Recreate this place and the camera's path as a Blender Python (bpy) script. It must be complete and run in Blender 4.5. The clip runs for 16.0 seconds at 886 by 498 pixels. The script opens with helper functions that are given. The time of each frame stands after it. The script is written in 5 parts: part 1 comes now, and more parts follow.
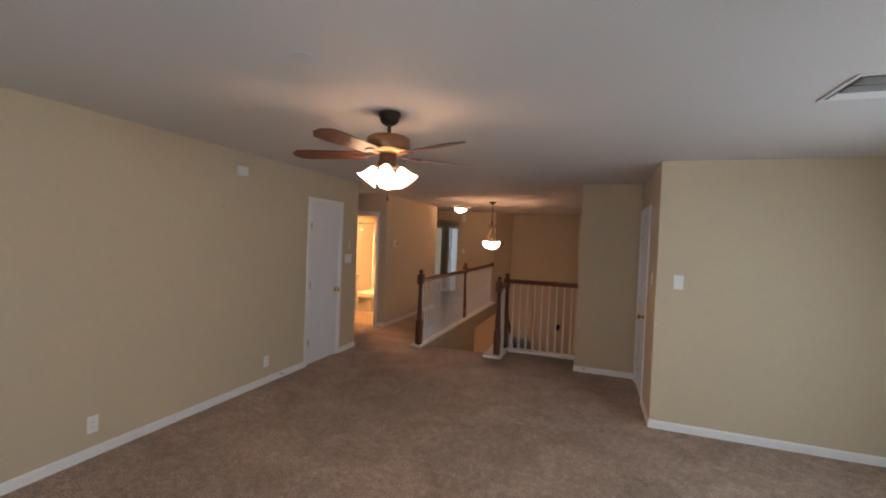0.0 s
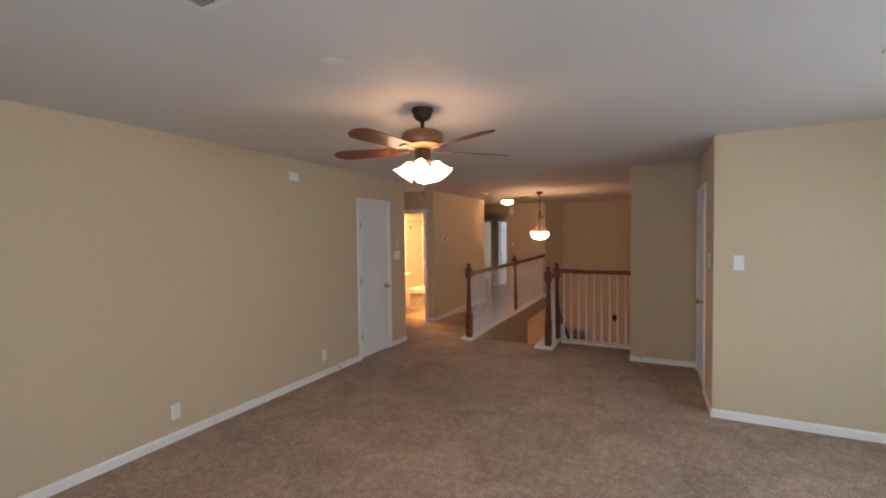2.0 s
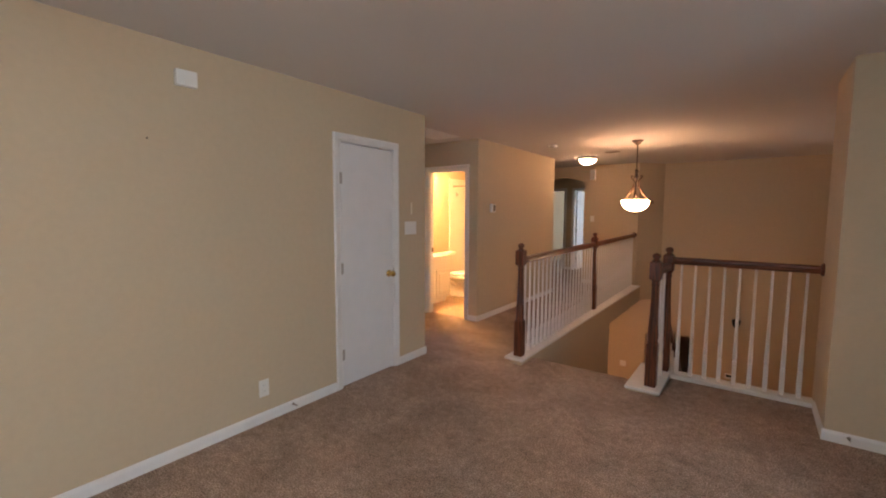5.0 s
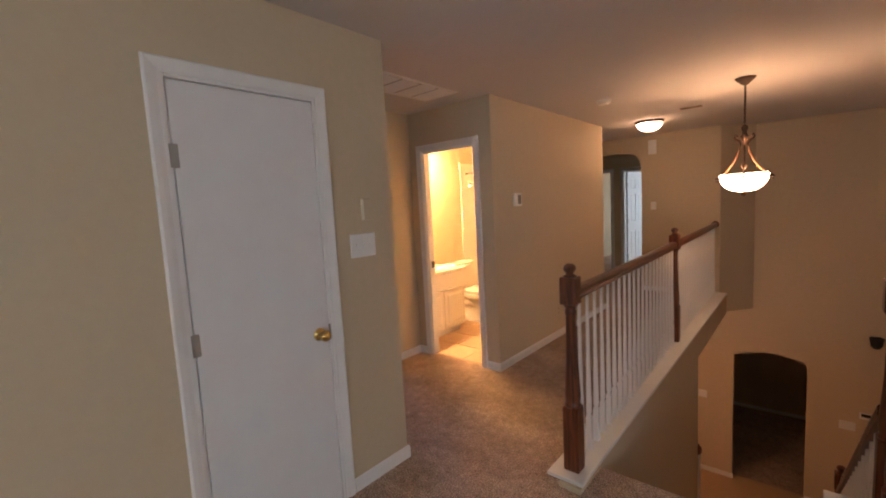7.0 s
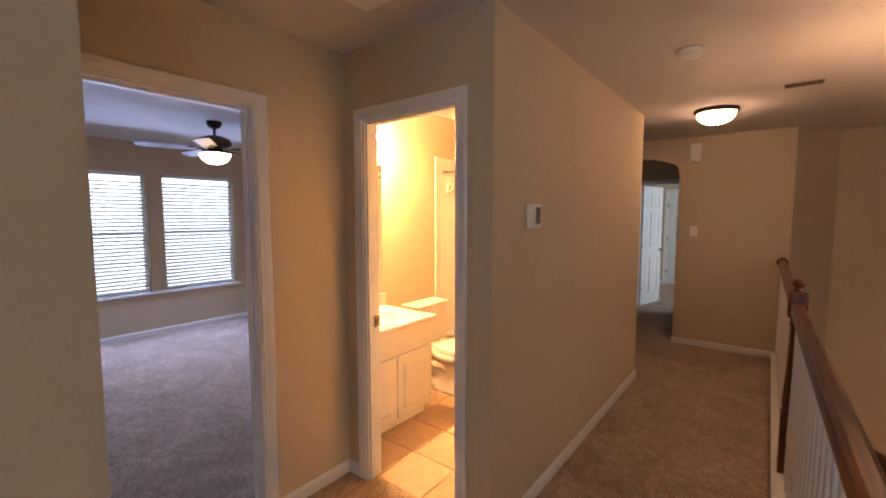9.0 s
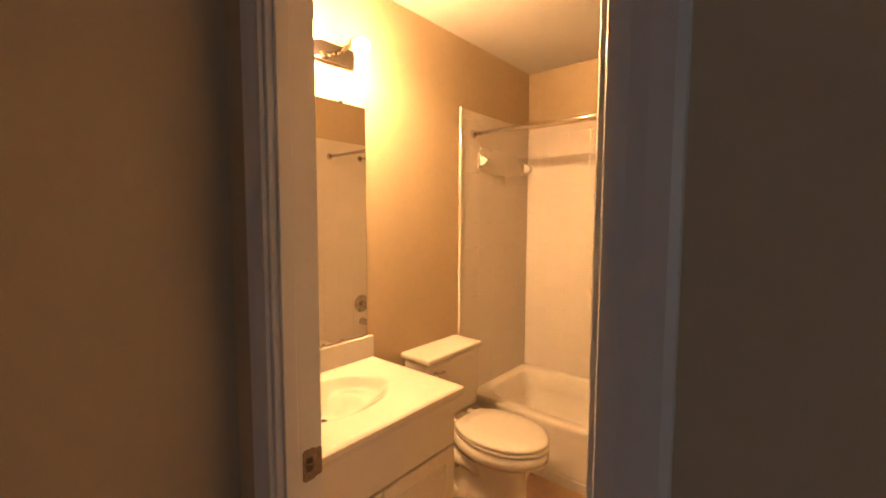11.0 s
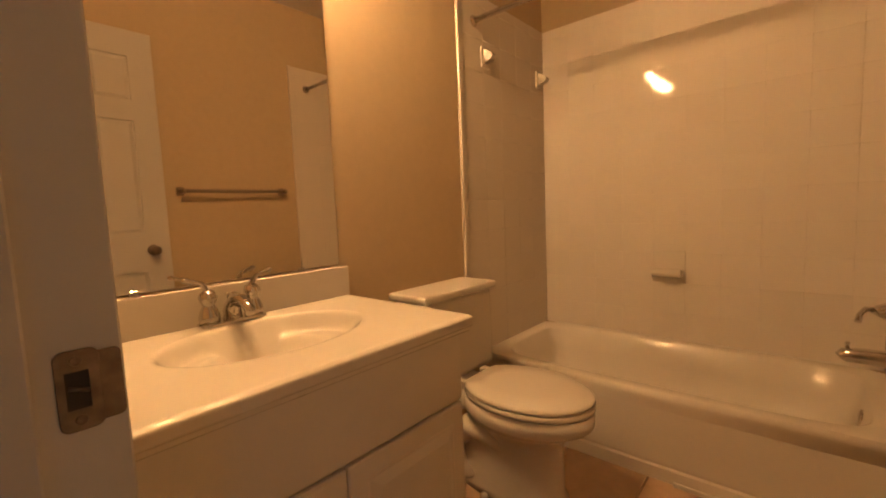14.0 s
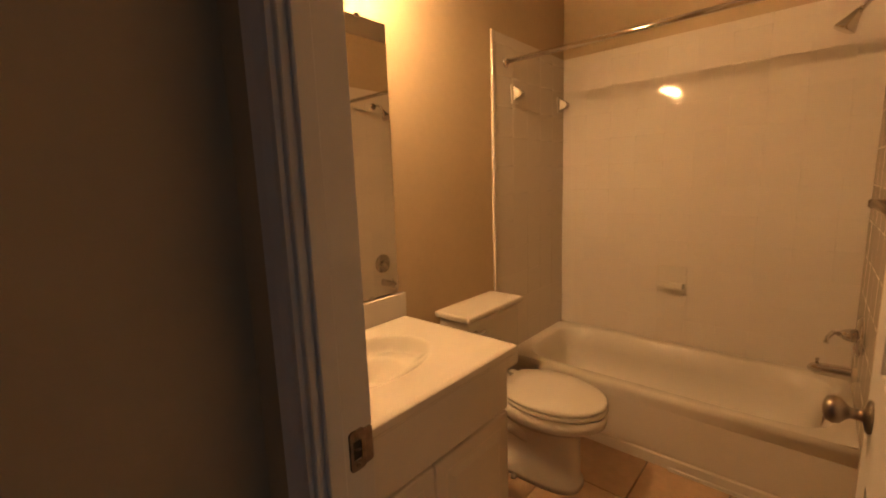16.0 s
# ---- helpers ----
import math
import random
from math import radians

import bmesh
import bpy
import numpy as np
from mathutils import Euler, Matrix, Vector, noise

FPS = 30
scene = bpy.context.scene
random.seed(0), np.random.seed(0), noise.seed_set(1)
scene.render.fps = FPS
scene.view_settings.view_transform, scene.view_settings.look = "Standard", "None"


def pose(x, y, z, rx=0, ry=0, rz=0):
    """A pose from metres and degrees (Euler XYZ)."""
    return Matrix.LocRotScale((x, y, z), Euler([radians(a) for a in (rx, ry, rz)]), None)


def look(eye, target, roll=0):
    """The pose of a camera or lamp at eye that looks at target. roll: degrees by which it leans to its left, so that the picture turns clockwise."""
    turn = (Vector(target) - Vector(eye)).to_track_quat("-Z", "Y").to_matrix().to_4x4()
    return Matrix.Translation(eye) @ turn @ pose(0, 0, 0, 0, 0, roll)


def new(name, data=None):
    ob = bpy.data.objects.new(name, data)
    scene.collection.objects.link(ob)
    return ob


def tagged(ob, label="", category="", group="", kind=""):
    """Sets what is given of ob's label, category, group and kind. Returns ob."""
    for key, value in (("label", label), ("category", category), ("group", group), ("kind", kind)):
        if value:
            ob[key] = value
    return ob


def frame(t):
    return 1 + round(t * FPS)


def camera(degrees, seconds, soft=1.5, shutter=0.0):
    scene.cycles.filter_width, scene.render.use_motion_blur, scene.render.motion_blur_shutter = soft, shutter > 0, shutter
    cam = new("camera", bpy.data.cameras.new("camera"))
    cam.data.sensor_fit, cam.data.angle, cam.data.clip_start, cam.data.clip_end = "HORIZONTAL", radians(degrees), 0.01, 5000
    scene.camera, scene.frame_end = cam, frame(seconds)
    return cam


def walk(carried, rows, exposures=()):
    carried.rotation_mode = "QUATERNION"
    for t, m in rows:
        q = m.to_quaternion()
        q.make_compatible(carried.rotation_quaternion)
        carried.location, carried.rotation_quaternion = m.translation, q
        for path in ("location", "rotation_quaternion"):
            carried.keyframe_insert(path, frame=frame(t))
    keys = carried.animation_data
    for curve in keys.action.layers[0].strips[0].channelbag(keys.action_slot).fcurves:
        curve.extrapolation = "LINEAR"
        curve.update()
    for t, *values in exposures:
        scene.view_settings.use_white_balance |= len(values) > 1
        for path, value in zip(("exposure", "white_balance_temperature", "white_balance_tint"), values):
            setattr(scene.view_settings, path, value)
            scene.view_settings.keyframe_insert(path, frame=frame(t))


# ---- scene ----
cam = camera(93.1, 16.0, soft=2.0)
PATH = [
    (0, (0.292, 0.234, 1.65), (-0.374, 2.12, 1.605), 2.3),
    (0.5, (0.358, 0.203, 1.655), (-0.441, 2.036, 1.646), -0.1),
    (1, (0.388, 0.185, 1.651), (-0.443, 2.004, 1.659), -0.1),
    (1.5, (0.394, 0.177, 1.633), (-0.48, 1.976, 1.638), -0.1),
    (2, (0.4, 0.221, 1.614), (-0.496, 2.008, 1.548), -0.7),
    (2.5, (0.342, 0.394, 1.568), (-0.643, 2.127, 1.41), -0.8),
    (3, (0.245, 0.689, 1.557), (-0.891, 2.328, 1.416), -0.1),
    (5.3, (-0.383, 2.602, 1.483), (-1.575, 4.198, 1.306), 0.0),
    (5.5, (-0.448, 2.761, 1.488), (-1.659, 4.347, 1.348), -0.7),
    (6, (-0.676, 3.188, 1.506), (-1.906, 4.757, 1.353), -0.6),
    (6.5, (-0.931, 3.619, 1.506), (-2.231, 5.127, 1.321), -0.8),
    (7, (-1.192, 4.049, 1.506), (-2.497, 5.551, 1.307), -3.1),
    (7.5, (-1.446, 4.465, 1.508), (-2.706, 5.999, 1.271), -0.5),
    (8, (-1.738, 4.834, 1.512), (-2.983, 6.387, 1.317), 0.5),
    (8.5, (-1.999, 5.209, 1.523), (-3.257, 6.758, 1.391), -0.3),
    (9, (-2.299, 5.548, 1.543), (-3.524, 7.121, 1.38), -0.0),
    (9.2, (-2.387, 5.642, 1.535), (-3.593, 7.23, 1.381), 0.1),
    (11.3, (-3.444, 6.836, 1.423), (-4.746, 8.347, 1.284), 0.0),
    (11.5, (-3.518, 6.887, 1.405), (-4.834, 8.387, 1.27), -0.2),
    (12, (-3.611, 6.997, 1.351), (-4.98, 8.446, 1.192), -0.5),
    (12.5, (-3.619, 7.04, 1.28), (-5.008, 8.468, 1.108), -0.7),
    (13, (-3.609, 7.081, 1.195), (-4.996, 8.511, 1.018), -1.4),
    (13.5, (-3.612, 7.122, 1.112), (-4.96, 8.587, 0.924), -2.3),
    (14, (-3.614, 7.139, 1.064), (-4.928, 8.636, 0.882), -2.4),
    (14.5, (-3.61, 7.128, 1.047), (-4.92, 8.629, 0.872), -2.7),
    (15, (-3.599, 7.089, 1.054), (-4.91, 8.588, 0.869), -3.1),
    (15.5, (-3.548, 6.991, 1.15), (-4.881, 8.469, 0.953), -3.4),
    (16, (-3.559, 6.836, 1.339), (-4.873, 8.311, 1.026), -2.0),
]
walk(cam, [(t, look(eye, target, roll)) for t, eye, target, roll in PATH], exposures=[(0, -0.4), (0.4, -0.14), (3.0, -0.1), (5.3, 0.12), (6.5, 0.03), (7.5, -0.17), (8.5, -0.28), (9.2, -0.15), (11.3, -1.85), (12.0, -2.07), (12.5, -2.24), (13.0, -2.47), (13.5, -2.56), (16, -2.77)])

# ---- light ----
world = bpy.data.worlds.new("world")
scene.world = world
world.use_nodes = True
wn = world.node_tree
sky = wn.nodes.new("ShaderNodeTexSky")
sky.sky_type = "NISHITA"
sky.sun_disc = False
sky.sun_elevation = radians(35)
sky.sun_rotation = radians(150)
wn.links.new(sky.outputs[0], wn.nodes["Background"].inputs[0])
wn.nodes["Background"].inputs[1].default_value = 0.1

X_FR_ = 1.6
WARM = (1.0, 0.5, 0.265)
DAY = (0.6, 0.8, 0.98)
DAY_BED = (0.42, 0.54, 1.0)


def lamp(name, kind, power, color, m, size=0.1, size_y=None):
    data = bpy.data.lights.new(name, kind)
    data.energy, data.color = power, color
    if kind == "AREA":
        data.shape, data.size, data.size_y = "RECTANGLE", size, size_y or size
    else:
        data.shadow_soft_size = size
    ob = new(name, data)
    ob.matrix_world = m
    return ob


# daylight in the window openings
lamp("daylight_and_fill", "AREA", 15, DAY, pose(-0.3, -0.97, 1.35, -66, 0, 180), 2.3, 1.3)
lamp("daylight_and_fill", "AREA", 40, DAY, pose(2.97, 2.3, 1.35, 66, 0, 90), 1.8, 1.3)
lamp("daylight_and_fill", "AREA", 46, DAY_BED, pose(-8.18, 6.995, 1.3, 66, 0, -90), 0.86, 1.45)
lamp("daylight_and_fill", "AREA", 46, DAY_BED, pose(-8.18, 8.078, 1.3, 66, 0, -90), 0.86, 1.45)
lamp("daylight_and_fill", "AREA", 55, (0.66, 0.82, 1.0), pose(-0.53, 14.5, 1.35, 90, 0, 90), 1.5, 1.25)
# bulbs
lamp("pendant_bulb", "POINT", 12, WARM, pose(-1.60, 8.47, 1.62), 0.05)
lamp("foyer_bulb", "POINT", 32, WARM, pose(-2.75, 9.9, -1.2), 0.08)
# weak warm fill lamp, added in an unseen opening of the right foyer wall
lamp("daylight_and_fill", "AREA", 0.6, (1.0, 0.86, 0.76), pose(X_FR_ + 0.03, 9.2, 1.25, 90, 0, 90), 0.58, 0.56)

# ---- materials ----


def mat(name, color, rough=0.6, metal=0.0, vary=0.08, grain=0.0, scale=40.0, bump=0.0, bump_scale=200.0, spec=0.5, random_vary=0.0, patch=1.2):
    """Paint, wood, plastic and metal: two scales of colour variation and a fine relief."""
    m = bpy.data.materials.new(name)
    m.use_nodes = True
    n, l = m.node_tree.nodes, m.node_tree.links
    b = n["Principled BSDF"]
    b.inputs["Roughness"].default_value = rough
    b.inputs["Metallic"].default_value = metal
    b.inputs["Specular IOR Level"].default_value = spec
    tc = n.new("ShaderNodeTexCoord")
    n1 = n.new("ShaderNodeTexNoise")
    n1.inputs["Scale"].default_value = patch
    n1.inputs["Detail"].default_value = 4
    n2 = n.new("ShaderNodeTexNoise")
    n2.inputs["Scale"].default_value = scale
    n2.inputs["Detail"].default_value = 3
    l.new(tc.outputs["Object"], n1.inputs["Vector"])
    l.new(tc.outputs["Object"], n2.inputs["Vector"])
    mx = n.new("ShaderNodeMix")
    mx.data_type = "RGBA"
    mx.inputs[6].default_value = (*[c * (1 - vary) for c in color], 1)
    mx.inputs[7].default_value = (*[min(1, c * (1 + vary)) for c in color], 1)
    l.new(n1.outputs["Fac"], mx.inputs[0])
    out = mx.outputs[2]
    if grain:
        g = n.new("ShaderNodeMix")
        g.data_type, g.blend_type = "RGBA", "MULTIPLY"
        g.inputs[0].default_value = 1
        r = n.new("ShaderNodeMapRange")
        r.inputs["From Min"].default_value, r.inputs["From Max"].default_value = 0.3, 0.7
        r.inputs["To Min"].default_value, r.inputs["To Max"].default_value = 1 - grain, 1 + grain
        l.new(n2.outputs["Fac"], r.inputs["Value"])
        l.new(out, g.inputs[6])
        l.new(r.outputs["Result"], g.inputs[7])
        out = g.outputs[2]
    if random_vary:
        oi = n.new("ShaderNodeObjectInfo")
        r2 = n.new("ShaderNodeMapRange")
        r2.inputs["To Min"].default_value, r2.inputs["To Max"].default_value = 1 - random_vary, 1 + random_vary
        l.new(oi.outputs["Random"], r2.inputs["Value"])
        g2 = n.new("ShaderNodeMix")
        g2.data_type, g2.blend_type = "RGBA", "MULTIPLY"
        g2.inputs[0].default_value = 1
        l.new(out, g2.inputs[6])
        l.new(r2.outputs["Result"], g2.inputs[7])
        out = g2.outputs[2]
    l.new(out, b.inputs["Base Color"])
    if bump:
        n3 = n.new("ShaderNodeTexNoise")
        n3.inputs["Scale"].default_value = bump_scale
        n3.inputs["Detail"].default_value = 3
        l.new(tc.outputs["Object"], n3.inputs["Vector"])
        bp = n.new("ShaderNodeBump")
        bp.inputs["Strength"].default_value = bump
        bp.inputs["Distance"].default_value = 0.01
        l.new(n3.outputs["Fac"], bp.inputs["Height"])
        l.new(bp.outputs["Normal"], b.inputs["Normal"])
    return m


def wood_mat(name, dark, light, rough=0.3, axis_scale=(18, 18, 1.2)):
    """Stained wood, its grain along z."""
    m = bpy.data.materials.new(name)
    m.use_nodes = True
    n, l = m.node_tree.nodes, m.node_tree.links
    b = n["Principled BSDF"]
    b.inputs["Roughness"].default_value = rough
    tc = n.new("ShaderNodeTexCoord")
    mp = n.new("ShaderNodeMapping")
    mp.inputs["Scale"].default_value = axis_scale
    nz = n.new("ShaderNodeTexNoise")
    nz.inputs["Scale"].default_value = 3.0
    nz.inputs["Detail"].default_value = 6
    nz.inputs["Distortion"].default_value = 0.6
    cr = n.new("ShaderNodeValToRGB")
    cr.color_ramp.elements[0].position, cr.color_ramp.elements[0].color = 0.35, (*dark, 1)
    cr.color_ramp.elements[1].position, cr.color_ramp.elements[1].color = 0.7, (*light, 1)
    l.new(tc.outputs["Object"], mp.inputs["Vector"])
    l.new(mp.outputs["Vector"], nz.inputs["Vector"])
    l.new(nz.outputs["Fac"], cr.inputs["Fac"])
    l.new(cr.outputs["Color"], b.inputs["Base Color"])
    bp = n.new("ShaderNodeBump")
    bp.inputs["Strength"].default_value = 0.06
    l.new(nz.outputs["Fac"], bp.inputs["Height"])
    l.new(bp.outputs["Normal"], b.inputs["Normal"])
    return m


def glow_mat(name, color, strength):
    m = bpy.data.materials.new(name)
    m.use_nodes = True
    b = m.node_tree.nodes["Principled BSDF"]
    b.inputs["Base Color"].default_value = (0.85, 0.8, 0.7, 1)
    b.inputs["Roughness"].default_value = 0.35
    b.inputs["Emission Color"].default_value = (*color, 1)
    b.inputs["Emission Strength"].default_value = strength
    return m


def carpet_mat(name, a, b_, c):
    """Cut-pile carpet: tufts of three tones, brushed patches and a deep pile relief."""
    m = bpy.data.materials.new(name)
    m.use_nodes = True
    n, l = m.node_tree.nodes, m.node_tree.links
    bs = n["Principled BSDF"]
    bs.inputs["Roughness"].default_value = 0.95
    bs.inputs["Specular IOR Level"].default_value = 0.1
    tc = n.new("ShaderNodeTexCoord")
    tuft = n.new("ShaderNodeTexNoise")
    tuft.inputs["Scale"].default_value, tuft.inputs["Detail"].default_value = 120, 4
    patch = n.new("ShaderNodeTexNoise")
    patch.inputs["Scale"].default_value, patch.inputs["Detail"].default_value = 19, 5
    patch.inputs["Roughness"].default_value = 0.6
    for q in (tuft, patch):
        l.new(tc.outputs["Object"], q.inputs["Vector"])
    cr = n.new("ShaderNodeValToRGB")
    e = cr.color_ramp.elements
    e[0].position, e[0].color = 0.37, (*a, 1)
    e[1].position, e[1].color = 0.63, (*c, 1)
    mid = e.new(0.5)
    mid.color = (*b_, 1)
    l.new(tuft.outputs["Fac"], cr.inputs["Fac"])
    r = n.new("ShaderNodeMapRange")
    r.inputs["From Min"].default_value, r.inputs["From Max"].default_value = 0.3, 0.7
    r.inputs["To Min"].default_value, r.inputs["To Max"].default_value = 0.77, 1.19
    l.new(patch.outputs["Fac"], r.inputs["Value"])
    g = n.new("ShaderNodeMix")
    g.data_type, g.blend_type = "RGBA", "MULTIPLY"
    g.inputs[0].default_value = 1
    l.new(cr.outputs["Color"], g.inputs[6])
    l.new(r.outputs["Result"], g.inputs[7])
    worn = n.new("ShaderNodeTexNoise")
    worn.inputs["Scale"].default_value, worn.inputs["Detail"].default_value = 2.3, 5
    worn.inputs["Distortion"].default_value = 1.2
    l.new(tc.outputs["Object"], worn.inputs["Vector"])
    r3 = n.new("ShaderNodeMapRange")
    r3.inputs["From Min"].default_value, r3.inputs["From Max"].default_value = 0.3, 0.7
    r3.inputs["To Min"].default_value, r3.inputs["To Max"].default_value = 0.84, 1.16
    l.new(worn.outputs["Fac"], r3.inputs["Value"])
    g3 = n.new("ShaderNodeMix")
    g3.data_type, g3.blend_type = "RGBA", "MULTIPLY"
    g3.inputs[0].default_value = 1
    l.new(g.outputs[2], g3.inputs[6])
    l.new(r3.outputs["Result"], g3.inputs[7])
    l.new(g3.outputs[2], bs.inputs["Base Color"])
    add = n.new("ShaderNodeMath")
    add.operation = "ADD"
    l.new(tuft.outputs["Fac"], add.inputs[0])
    l.new(patch.outputs["Fac"], add.inputs[1])
    bp = n.new("ShaderNodeBump")
    bp.inputs["Strength"].default_value = 0.7
    bp.inputs["Distance"].default_value = 0.02
    l.new(add.outputs[0], bp.inputs["Height"])
    l.new(bp.outputs["Normal"], bs.inputs["Normal"])
    return m


M_WALL = mat("tan wall paint", (0.57, 0.46, 0.315), 0.75, vary=0.03, grain=0.02, scale=25, bump=0.06, bump_scale=90, spec=0.3)
M_CEIL = mat("ceiling paint", (0.63, 0.6, 0.575), 0.9, vary=0.02, bump=0.25, bump_scale=120, spec=0.2)
M_TRIM = mat("white trim paint", (0.78, 0.76, 0.73), 0.4, vary=0.03, grain=0.02, scale=12, bump=0.03, bump_scale=60)
M_DOOR = mat("white door paint", (0.74, 0.73, 0.72), 0.45, vary=0.03, grain=0.02, scale=8, bump=0.05, bump_scale=150)
M_PLASTIC = mat("white plastic", (0.78, 0.76, 0.72), 0.35, vary=0.02)
M_IVORY = mat("ivory plastic", (0.8, 0.74, 0.56), 0.4, vary=0.02)
M_CARPET = carpet_mat("beige carpet", (0.23, 0.157, 0.117), (0.445, 0.33, 0.255), (0.65, 0.505, 0.405))
M_WOOD = wood_mat("cherry stained wood", (0.05, 0.014, 0.006), (0.2, 0.058, 0.022), 0.34)
M_WOOD_Y = wood_mat("cherry handrail, grain along y", (0.05, 0.014, 0.006), (0.2, 0.058, 0.022), 0.32, (18, 1.2, 18))
M_WOOD_X = wood_mat("cherry handrail, grain along x", (0.05, 0.014, 0.006), (0.2, 0.058, 0.022), 0.32, (1.2, 18, 18))
M_MOTOR = mat("antique bronze", (0.29, 0.16, 0.085), 0.42, metal=0.8, vary=0.2, grain=0.1, scale=25)
M_BRONZE = mat("oil rubbed bronze", (0.05, 0.03, 0.02), 0.6, metal=0.3, spec=0.25, vary=0.25, grain=0.2, scale=30)
M_COPPER = mat("antique copper", (0.10, 0.045, 0.022), 0.45, metal=0.5, vary=0.2, grain=0.15, scale=20)
M_BRASS = mat("polished brass", (0.75, 0.52, 0.18), 0.18, metal=1.0, vary=0.05)
M_CHROME = mat("polished chrome", (0.72, 0.7, 0.68), 0.1, metal=1.0, vary=0.04)
M_NICKEL = mat("brushed nickel", (0.32, 0.28, 0.24), 0.28, metal=1.0, vary=0.08)
M_STRIKE = mat("worn dark nickel", (0.2, 0.155, 0.125), 0.42, metal=0.85, vary=0.3, grain=0.2, scale=60, patch=30)
M_BLACK = mat("black metal", (0.012, 0.011, 0.01), 0.5, vary=0.1)
M_HINGE = mat("dull satin hinge metal", (0.42, 0.38, 0.34), 0.45, metal=0.5, vary=0.1)
# near-black colour holds the shade inside slots, holes and vent throats
M_DARK = mat("dark gap", (0.03, 0.027, 0.024), 0.8, vary=0.1)
M_PORC = mat("white porcelain", (0.82, 0.785, 0.73), 0.22, vary=0.01, spec=0.38)
M_MARBLE = mat("cultured marble", (0.84, 0.8, 0.73), 0.15, vary=0.03, grain=0.02, scale=6)
M_CAB = mat("white cabinet laminate", (0.78, 0.75, 0.7), 0.4, vary=0.02, grain=0.015, scale=10)
M_TILE = mat("white glazed tile", (0.85, 0.80, 0.745), 0.05, vary=0.015, random_vary=0.012, bump=0.02, bump_scale=14)
M_GROUT = mat("pale grout", (0.84, 0.79, 0.735), 0.3, vary=0.03, grain=0.02)
M_FTILE = mat("terracotta beige floor tile", (0.56, 0.4, 0.27), 0.35, vary=0.14, grain=0.08, scale=18, random_vary=0.06, patch=4, bump=0.06, bump_scale=30)
M_FGROUT = mat("brown grout", (0.4, 0.285, 0.2), 0.9, vary=0.1)
M_FOYER = mat("foyer tile", (0.5, 0.33, 0.19), 0.4, vary=0.1, grain=0.06, random_vary=0.05)
M_FAN_GLASS = glow_mat("lit frosted fan glass", (1.0, 0.62, 0.38), 26)
M_BOWL = glow_mat("lit alabaster glass", (1.0, 0.59, 0.35), 23)
M_BEDBOWL = glow_mat("lit bedroom bowl glass", (1.0, 0.63, 0.33), 22)
M_DOME = glow_mat("lit dome glass", (1.0, 0.57, 0.33), 40)
M_BULB = glow_mat("lit bulb glass", (1.0, 0.53, 0.205), 3600)
M_BLIND = mat("white blind slat", (0.84, 0.85, 0.87), 0.4, vary=0.02)
# thin vinyl lets some daylight through
_bn, _bl = M_BLIND.node_tree.nodes, M_BLIND.node_tree.links
_tr = _bn.new("ShaderNodeBsdfTranslucent")
_tr.inputs["Color"].default_value = (0.8, 0.83, 0.88, 1)
_mx = _bn.new("ShaderNodeMixShader")
_mx.inputs[0].default_value = 0.4
_bl.new(_bn["Principled BSDF"].outputs[0], _mx.inputs[1])
_bl.new(_tr.outputs[0], _mx.inputs[2])
_bl.new(_mx.outputs[0], _bn["Material Output"].inputs["Surface"])
M_SKYBACK = glow_mat("bright sky backdrop", (0.78, 0.86, 1.0), 4.6)
M_MIRROR = mat("mirror silver", (0.88, 0.86, 0.82), 0.015, metal=1.0, vary=0.0)
M_GLASS = bpy.data.materials.new("window glass")
M_GLASS.use_nodes = True
M_GLASS.node_tree.nodes["Principled BSDF"].inputs["Transmission Weight"].default_value = 1
M_GLASS.node_tree.nodes["Principled BSDF"].inputs["Roughness"].default_value = 0.02

# ---- mesh helpers ----


def box_into(bm, x0, y0, z0, x1, y1, z1, bevel=0.0, seg=1):
    x0, x1 = min(x0, x1), max(x0, x1)
    y0, y1 = min(y0, y1), max(y0, y1)
    z0, z1 = min(z0, z1), max(z0, z1)
    v = [bm.verts.new(p) for p in ((x0, y0, z0), (x1, y0, z0), (x1, y1, z0), (x0, y1, z0), (x0, y0, z1), (x1, y0, z1), (x1, y1, z1), (x0, y1, z1))]
    f = [bm.faces.new([v[i] for i in q]) for q in ((3, 2, 1, 0), (4, 5, 6, 7), (0, 1, 5, 4), (1, 2, 6, 5), (2, 3, 7, 6), (3, 0, 4, 7))]
    if bevel:
        edges = list({e for q in f for e in q.edges})
        bmesh.ops.bevel(bm, geom=edges, offset=bevel, segments=seg, affect="EDGES", profile=0.5)
    return bm


def boxes(*rows, bevel=0.0, seg=1):
    bm = bmesh.new()
    for r in rows:
        box_into(bm, *r, bevel=bevel, seg=seg)
    return bm


def lathe(profile, steps=24, bm=None, m=None, closed=True):
    """A turned shape from (radius, height) rows round z."""
    bm = bm or bmesh.new()
    rings = []
    for r, z in profile:
        ring = []
        for i in range(steps):
            a = 2 * math.pi * i / steps
            p = Vector((r * math.cos(a), r * math.sin(a), z))
            ring.append(bm.verts.new(m @ p if m else p))
        rings.append(ring)
    for a, b in zip(rings, rings[1:]):
        for i in range(steps):
            j = (i + 1) % steps
            bm.faces.new((a[i], a[j], b[j], b[i])).smooth = True
    if closed:
        bm.faces.new(list(reversed(rings[0])))
        bm.faces.new(rings[-1])
    return bm


